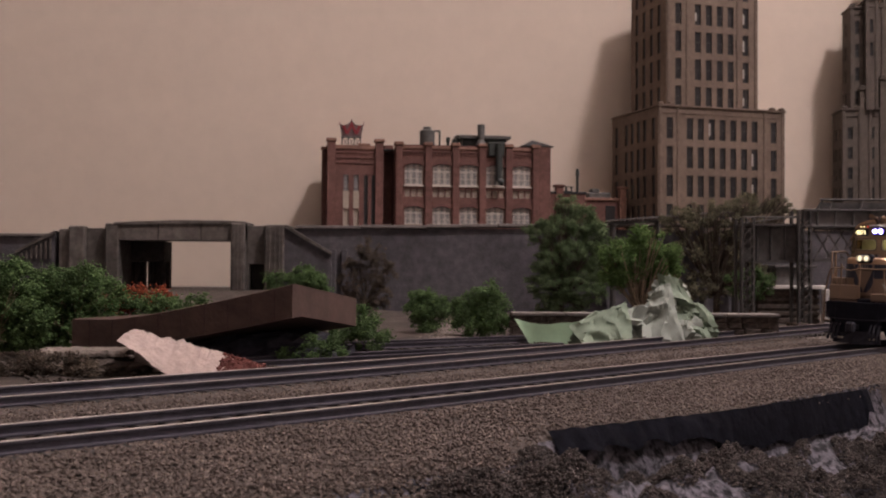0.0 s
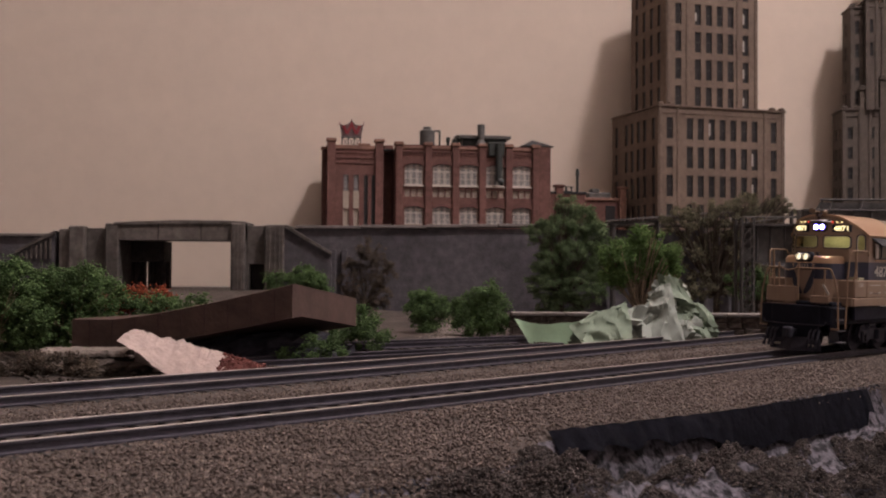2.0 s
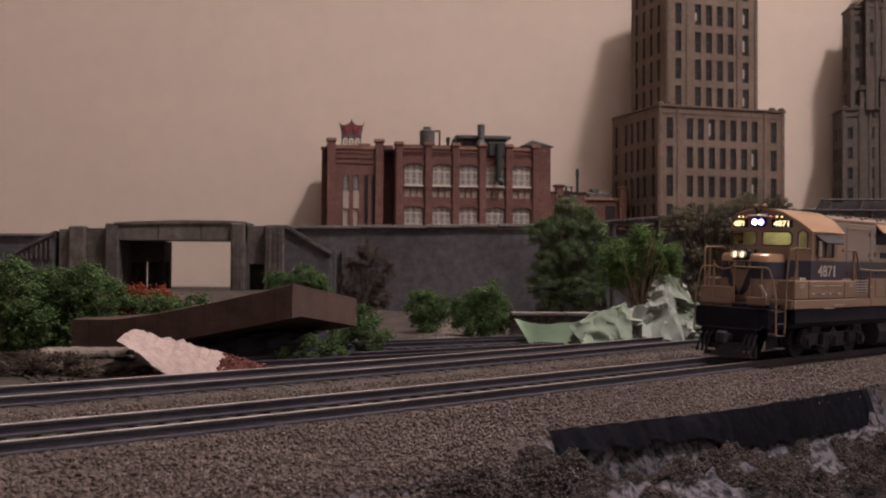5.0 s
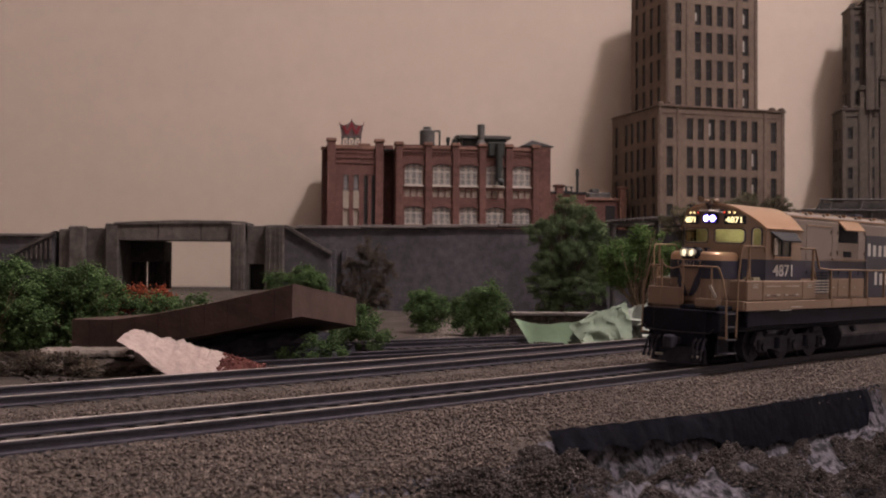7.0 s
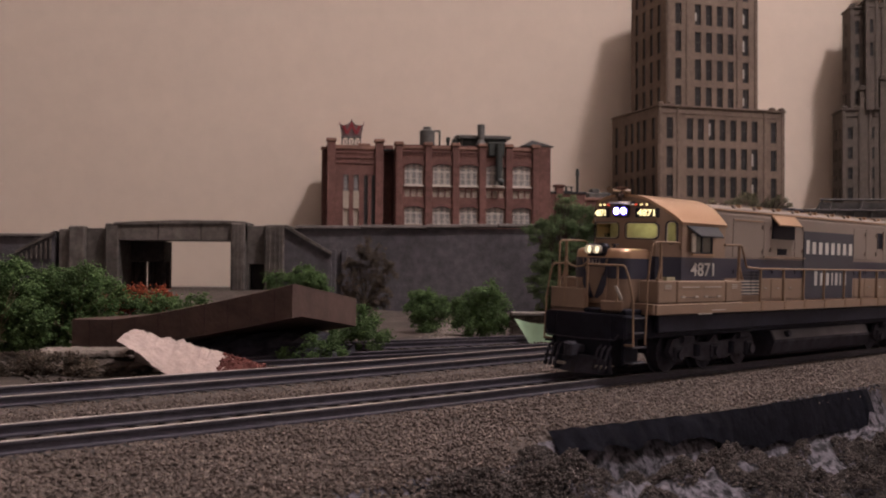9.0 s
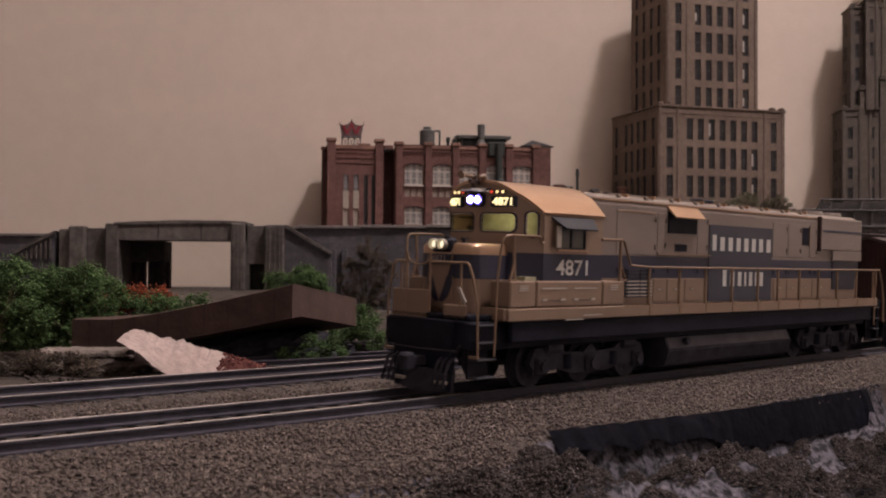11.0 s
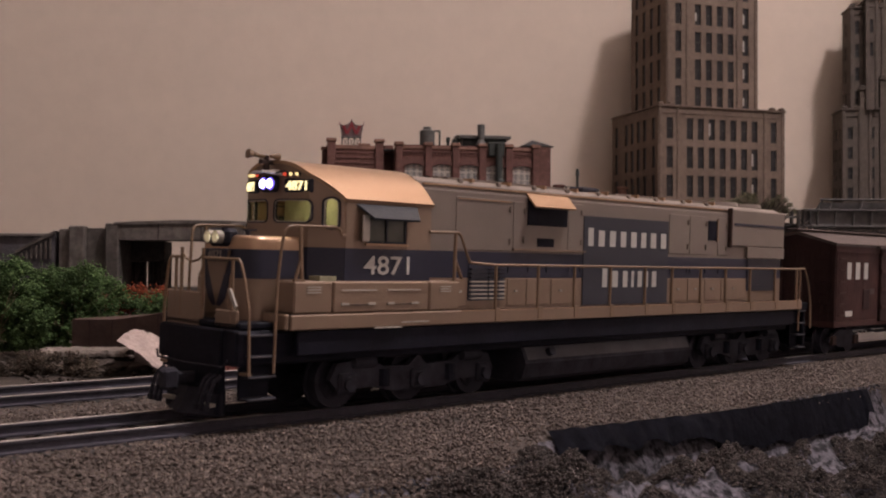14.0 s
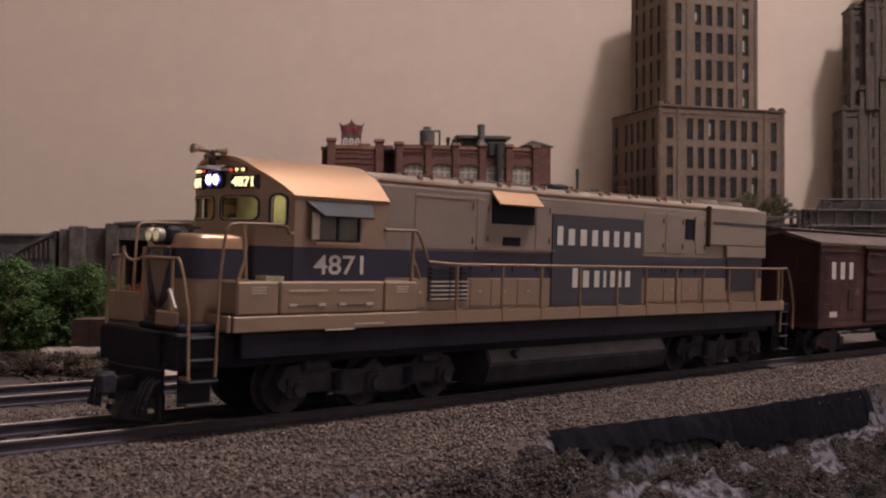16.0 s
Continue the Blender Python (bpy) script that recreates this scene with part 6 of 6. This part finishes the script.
def paper():
    p = thing("crumpled_paper", "crumpled pale green and whitish paper sheet heaped beside the track", "crumpled paper")
    env = [(32, 9), (38, 7.6), (48, 7.0), (58, 7.6), (64, 10), (74, 15.5), (82, 17), (87, 13.5), (92, 19), (96, 30.5), (103, 29), (109, 26), (113, 20), (118, 16), (121.5, 13), (124, 2)]
    def top(x):
        for (a, za), (b, zb) in zip(env[:-1], env[1:]):
            if x <= b:
                return za + (zb - za) * (x - a) / (b - a)
        return 2
    rng = random.Random(9)
    # flat flap
    K = 1.09
    far = lambda v: (v[0] * K, v[1] * K, max(-5.2, 29.28 + (v[2] - 29.28) * K))
    rows = []
    for i in range(15):
        q = i / 14
        x = 32 + 28 * q
        z0 = -4.0 if q > 0.27 else 9 - 13 * (q / 0.27)
        rows.append([(x, 474 + 8 * (q - 0.5) ** 2 + 3 * k, z0 + (top(x) - z0) * k + 0.3 * math.sin(q * 9 + k)) for k in (0, 0.33, 0.66, 1)])
    g = G().sheet([[far(v) for v in r] for r in rows])
    part("flap", g, M_PAPER, p, "smooth pale green flap", smooth=True)
    # heap of crumpled wads
    def wad(cx, cy, cz, rx, ry, rz, seed, lean=0.0, n=15):
        rows = []
        for i in range(n + 1):
            th = -0.42 * math.pi + 0.92 * math.pi * i / n
            row = []
            for j in range(n * 2):
                ph = math.pi * j / n + 0.3 * (i % 2) / n
                u = Vector((math.cos(th) * math.cos(ph), math.cos(th) * math.sin(ph), math.sin(th)))
                q = u + Vector((seed * 3.1, seed, 0))
                k = 1.0 + 0.95 * (0.2 - abs(noise.noise(q * 1.15))) + 0.42 * (0.2 - abs(noise.noise(q * 2.4))) + 0.05 * noise.noise(q * 8)
                z = cz + u.z * rz * k
                row.append((cx + u.x * rx * k + lean * (z - cz), cy + u.y * ry * k, max(-5.2, z)))
            rows.append(row)
        g = G()
        w = n * 2
        vs = [v for r in rows for v in r]
        fs, ms = [], []
        for i in range(n):
            for j in range(w):
                a, b, c, e = i * w + j, i * w + (j + 1) % w, (i + 1) * w + (j + 1) % w, (i + 1) * w + j
                fs += [(a, b, c), (a, c, e)] if (i + j) % 2 else [(a, b, e), (b, c, e)]
        g.add(vs, fs)
        return g
    for cx, cy, cz, rx, ry, rz, sd, ln, mt, lb in ((107.5, 522, 8, 10, 9, 13, 2, 0.12, M_PAPERW, "whitish crumpled wad"), (111, 526, 20, 9, 7, 8, 5, -0.2, M_PAPERW, "whitish folded top"),
            (123, 520, 4, 8.5, 8, 11, 7, -0.25, M_PAPERD, "grey-green crumpled wad"), (94, 516, 3, 12, 9, 11, 4, 0.35, M_PAPERW, "whitish crumpled wad"), (77, 518, 1, 14, 8, 11, 9, 0.5, M_PAPERD, "grey-green crumpled wad"), (116, 513, 0, 9, 6, 9, 11, 0, M_PAPERW, "whitish crumpled wad")):
        part("wad", wad(cx, cy, cz, rx, ry, rz, sd, ln), mt, p, lb, smooth=True, fix=True)

    def fold(a, b, c, e, seed, depth, n=16):
        """A creased sheet between four corners, top left, top right, lower right, lower left."""
        a, b, c, e = Vector(a), Vector(b), Vector(c), Vector(e)
        rows = []
        for i in range(n + 1):
            p, q = a.lerp(e, i / n), b.lerp(c, i / n)
            row = []
            for j in range(n + 1):
                v = p.lerp(q, j / n)
                w = Vector((v.x / 11 + seed, v.z / 11, 0.3))
                k = abs(noise.noise(w * 1.2)) * 1.3 + 0.3 * abs(noise.noise(w * 3.1)) - 0.3
                row.append((v.x + 1.6 * noise.noise(w * 1.4), v.y + depth * k, max(-5.2, v.z + 0.8 * noise.noise(w * 2.0))))
            rows.append(row)
        back = [[(x, y + 0.5, z) for x, y, z in r] for r in rows]
        g = G()
        for face in (rows, back):
            vs = [v for r in face for v in r]
            fs = []
            for i in range(n):
                for j in range(n):
                    k = i * (n + 1) + j
                    fs += [(k, k + 1, k + n + 2), (k, k + n + 2, k + n + 1)] if (i + j) % 2 else [(k, k + 1, k + n + 1), (k + 1, k + n + 2, k + n + 1)]
            g.add(vs, fs)
        return g
    for a, b, c, e, sd, dp, mt, lb in (
            ((103.5, 518, 29.6), (115.5, 517, 27.4), (128.5, 509, -4.5), (114.5, 506, -4.5), 3, 6, M_PAPERD, "grey-green draped fold"),
            ((100, 512, 22.5), (108, 514, 25.5), (114, 503, -4.5), (91, 500, -4.5), 8, 6, M_PAPERW, "whitish creased fold"),
            ((60, 512, 4.5), (88, 514, 16.5), (90, 500, -3), (66, 497, -4.5), 5, 6, M_PAPERD, "grey-green rolled fold")):
        part("fold", fold(a, b, c, e, sd, dp), mt, p, lb, smooth=True, fix=False)


paper()


def ledge():
    l = thing("stone_ledge", "low dark stone retaining ledge with a pale coping", "stone ledge")
    part("face", G().box(36, 175, 560, 575, -6, 7.4), M_STONE, l)
    for i in range(5):
        part("coping", G().box(36 + 28 * i, 63.4 + 28 * i, 558, 576, 7.4, 9.0, 0.3), M_CAP, l)
    rng = random.Random(3)
    st = [G().box(-w, w, -0.8, 1.0, -h, h, 0.5).mesh("stone", M_STONE) for w, h in ((3.4, 1.5), (2.6, 1.3), (4.0, 1.7))]
    for r in range(4):
        x = 38 + 2 * (r % 2)
        while x < 172:
            part("stone", rng.choice(st), None, l, at=at(x, 560 + rng.uniform(-0.4, 0.2), -3.4 + 3.1 * r, 0, 0, rng.uniform(-3, 3)))
            x += rng.uniform(6.4, 8.4)


ledge()


def steel_bridge():
    b = thing("steel_bridge", "grey steel viaduct with lattice towers and plate girders", "bridge")
    def lattice(x0, x1, z0, z1, y, pitch, r=0.55):
        g = G()
        n = max(1, round((z1 - z0) / pitch))
        for i in range(n):
            za, zb = z0 + (z1 - z0) * i / n, z0 + (z1 - z0) * (i + 1) / n
            g.cyl((x0, y, za), (x1, y, zb), r, seg=4).cyl((x1, y, za), (x0, y, zb), r, seg=4)
        return g
    for x, top in ((195, 66), (231.5, 71)):
        tw = part("lattice_column", G().box(x - 4.4, x - 3.0, 686, 690, -4, top, 0.1).box(x + 3.0, x + 4.4, 686, 690, -4, top, 0.1).box(x - 4.4, x - 3.0, 700, 704, -4, top, 0.1).box(x + 3.0, x + 4.4, 700, 704, -4, top, 0.1), M_STEEL, b, "lattice steel column")
        part("lacing", lattice(x - 3.6, x + 3.6, 0, top - 6, 686.4, 6.0), M_STEEL, tw)
        part("base", G().box(x - 6, x + 6, 684, 706, -5, -1.5, 0.4), M_STONE, tw)
    part("girder", G().box(194, 232, 694, 697, 38, 62, 0.2).box(192, 232, 690, 700, 61, 62.5).box(192, 232, 690, 700, 37.5, 39), M_STEEL, b, "dark plate girder")
    for x in (203, 212, 221):
        part("stiffener", G().box(x - 0.6, x + 0.6, 692.5, 694, 39, 61), M_STEEL, b)
    part("walkway_rail", G().tube([(193, 690, 66.5), (231, 690, 66.5)], 0.5).tube([(193, 690, 62.5), (231, 690, 68)], 0.4).tube([(206, 690, 62.5), (206, 690, 66.5)], 0.4).tube([(219, 690, 62.5), (219, 690, 66.5)], 0.4), M_STEELL, b)
    part("plate_girder", G().box(231, 420, 688, 691, 61.5, 70.5, 0.1).box(231, 420, 686, 694, 70.5, 71.8, 0.2).box(231, 420, 686, 694, 60.2, 61.5, 0.2), M_STEELL, b, "light grey plate girder")
    for i in range(14):
        x = 240 + 11.5 * i
        part("stiffener", G().box(x - 0.5, x + 0.5, 686.6, 688, 61.5, 70.5), M_STEELL, b)
    part("upper_truss", G().tube([(246, 700, 78.6), (420, 700, 79.4)], 0.8).tube([(243, 700, 72), (248, 700, 78.6)], 0.6).box(246, 420, 702, 703, 72, 77), M_STEEL, b)
    for i in range(8):
        x = 252 + 20 * i
        part("truss_post", G().tube([(x, 700, 72), (x + 2, 700, 78.8)], 0.6), M_STEELL, b)
    lt = G().box(238, 420, 689, 690.5, 58.6, 60.2).box(238, 420, 689, 690.5, 38, 40)
    for i in range(22):
        x = 238 + 8 * i
        lt.cyl((x, 689.6, 39), (x + 12, 689.6, 59), 0.6, seg=4).cyl((x + 12, 689.6, 39), (x, 689.6, 59), 0.6, seg=4)
    part("lattice_girder", lt, M_STEEL, b, "open lattice girder")


steel_bridge()


def shed():
    s = thing("low_shed", "low shed with a white roof on dark stone piers", "shed")
    part("roof", G().box(208, 268, 752, 800, 19.6, 22.2, 0.3), M_WHITE, s, "white flat roof edge")
    part("wall", G().box(236, 262, 760, 800, 22.2, 35).box(234, 264, 758, 802, 34.5, 36.5, 0.4), M_STEELL, s, "pale grey wall")
    part("pier", G().box(222, 264, 756, 798, -6, 19.6, 0.5), M_STONE, s)
    part("post", G().box(264.5, 269, 744, 751, -6, 19.5, 0.4), M_WHITE, s, "white post")
    for i in range(5):
        part("stone_course", G().box(221, 265, 755, 757, -4.4 + 4.9 * i, -1 + 4.9 * i, 0.6), M_STONE, s)


shed()


def tar_strip():
    t = thing("tar_strip", "torn black tar strip sticking out below the ballast shoulder", "tar strip")
    rows = []
    for i in range(180):
        q = i / 179
        x = -4 + 114 * q
        px, py, _ = line_point(NEAR, x, -42.2 + 3.2 * max(0.0, 1 - q / 0.55) + 0.4 * noise.noise(Vector((x / 14, 0, 5))))
        fx, fy, _ = line_point(NEAR, x, -44.8 + 2.4 * max(0.0, 1 - q / 0.55) + (1.3 if q < 0.45 else 0.5) * noise.noise(Vector((x / (3.6 if q < 0.45 else 16), 3, 5))))
        torn = max(0.0, min(1.0, (0.46 - q) / 0.08))
        up = max(0.0, 1 - q / 0.55)
        zt = -7.3 + 1.3 * up - 0.9 * q + 0.35 * noise.noise(Vector((x / 12, 1, 5))) + 0.5 * torn * noise.noise(Vector((x / 3.5, 4, 5)))
        hgt = 4.4 + 4.0 * max(0.0, min(1.0, (q - 0.36) / 0.1)) + 3.4 * q + 1.6 * noise.noise(Vector((x / 6, 2, 5))) + (0.15 + 0.6 * torn) * noise.noise(Vector((x / 2.6, 6, 5)))
        if q > 0.97:
            hgt *= 0.6
        rows.append([(px, py + 1.2, zt), (px, py, zt + 0.2), (px + (fx - px) * 0.5, py + (fy - py) * 0.5, zt - hgt * 0.4 + (0.9 * math.sin(x * 0.8 + 2 * noise.noise(Vector((x / 5, 7, 5)))) if q < 0.42 else 0.0)), (fx, fy, zt - hgt), (fx, fy + 1.5, zt - hgt)])
    part("torn_end", G().sheet(rows[:75]), M_TAR, t, "crumpled torn black end", smooth=True)
    part("strip", G().sheet(rows[74:]), M_TAR, t, "flat black strip", smooth=True)


tar_strip()


def turf():
    rng = random.Random(17)
    pts = []
    spots = [(1, -47.5, 3), (10, -48, 3), (18, -48.5, 3.5), (27, -49, 3.5), (36, -50, 4), (8, -49, 4), (24, -51, 4.5), (44, -53, 5), (58, -54, 4), (30, -58, 5), (5, -60, 5), (52, -66, 6), (78, -60, 5), (-12, -51, 11), (17, -53, 7), (37, -64, 9), (66, -69, 10), (-27, -50, 10), (-4, -66, 9), (90, -64, 12), (50, -82, 10), (-22, -64, 9), (-10, -45, 6), (48, -58, 7), (80, -74, 10), (40, -76, 9), (10, -78, 12), (-12, -64, 8), (102, -70, 9), (74, -58, 5)]
    spots += [(x, -46.9 - 0.6 * (i % 2), 3.0) for i, x in enumerate(range(-4, 46, 4))]
    for x0, d0, r in spots:
        for _ in range(int(r * r * (44 if r < 4.2 and d0 > -50.5 else 26))):
            a, q = rng.uniform(0, 6.28), rng.random() ** 0.6
            x, d = x0 + math.cos(a) * q * r, d0 + math.sin(a) * q * r * 0.7
            if d > (-40 - 3 * rng.random() if x < -2 else -45.4):
                continue
            px, py, _ = line_point(NEAR, x, d)
            pts.append((px, py, bank(x, d) + (4.6 if r < 4.2 and d0 > -50.5 else 0.5 * r) * (1 - q * q) * rng.uniform(0.7, 1.05) + 0.3))
    tagged(grains("turf", pts, 0.44, M_TURF, 6), "coarse dark brown turf clumps on the rock bank", "turf", kind="stuff")


turf()


def weeds():
    rng = random.Random(23)
    pts = []
    for _ in range(5200):
        x = -160 + 330 * rng.random()
        y = line_y(FAR, x) + rng.uniform(15, 90) + 30 * rng.random()
        if noise.noise(Vector((x / 14, y / 14, 7))) < 0.0:
            continue
        pts.append((x, y, ground_z(x, y) + 0.3 + 0.7 * rng.random()))
    tagged(grains("ground_scatter", pts, 0.8, M_GROUND, 8), "brown ground scatter and pebbles beyond the tracks", "ground scatter", kind="stuff")


weeds()


def gravel_path():
    rng = random.Random(31)
    pts = []
    for _ in range(2600):
        y = rng.uniform(545, 760)
        x = y * 0.006 + rng.gauss(0, 4.5)
        pts.append((x, y, ground_z(x, y) + 0.2 + 0.4 * rng.random()))
    tagged(grains("gravel_path", pts, 0.8, M_PATH, 12, 0.5), "pale gravel path between two green bushes", "gravel", kind="stuff")


gravel_path()


def elevated_track():
    t = thing("elevated_track", "dark elevated track deck with tie ends behind the trees", "railway track")
    lift = lambda x: 72.6 + (x - 145) * 0.075
    part("stringer", G().prism([(145, 72.2), (262, lift(262) - 0.4), (262, lift(262) + 1.8), (145, 74.4)], 944, 947, "y"), M_STEEL, t, "dark deck stringer")
    tie = G().box(-1.0, 1.0, 938, 958, 0, 1.6, 0.2).mesh("tie", M_STONE)
    for i in range(30):
        x = 147 + 3.9 * i
        part("tie", tie, None, t, at=at(x, 0, lift(x) + 1.8))
    for y in (942, 954):
        part("rail", G().prism([(145, 75.8), (262, lift(262) + 3.4), (262, lift(262) + 4.8), (145, 77.2)], y - 0.5, y + 0.5, "y"), M_STEELL, t)
    for x in (150, 190, 230, 258):
        part("bent", G().box(x - 1.5, x + 1.5, 941, 955, -5, lift(x), 0.3), M_STEEL, t)


elevated_track()

motions()
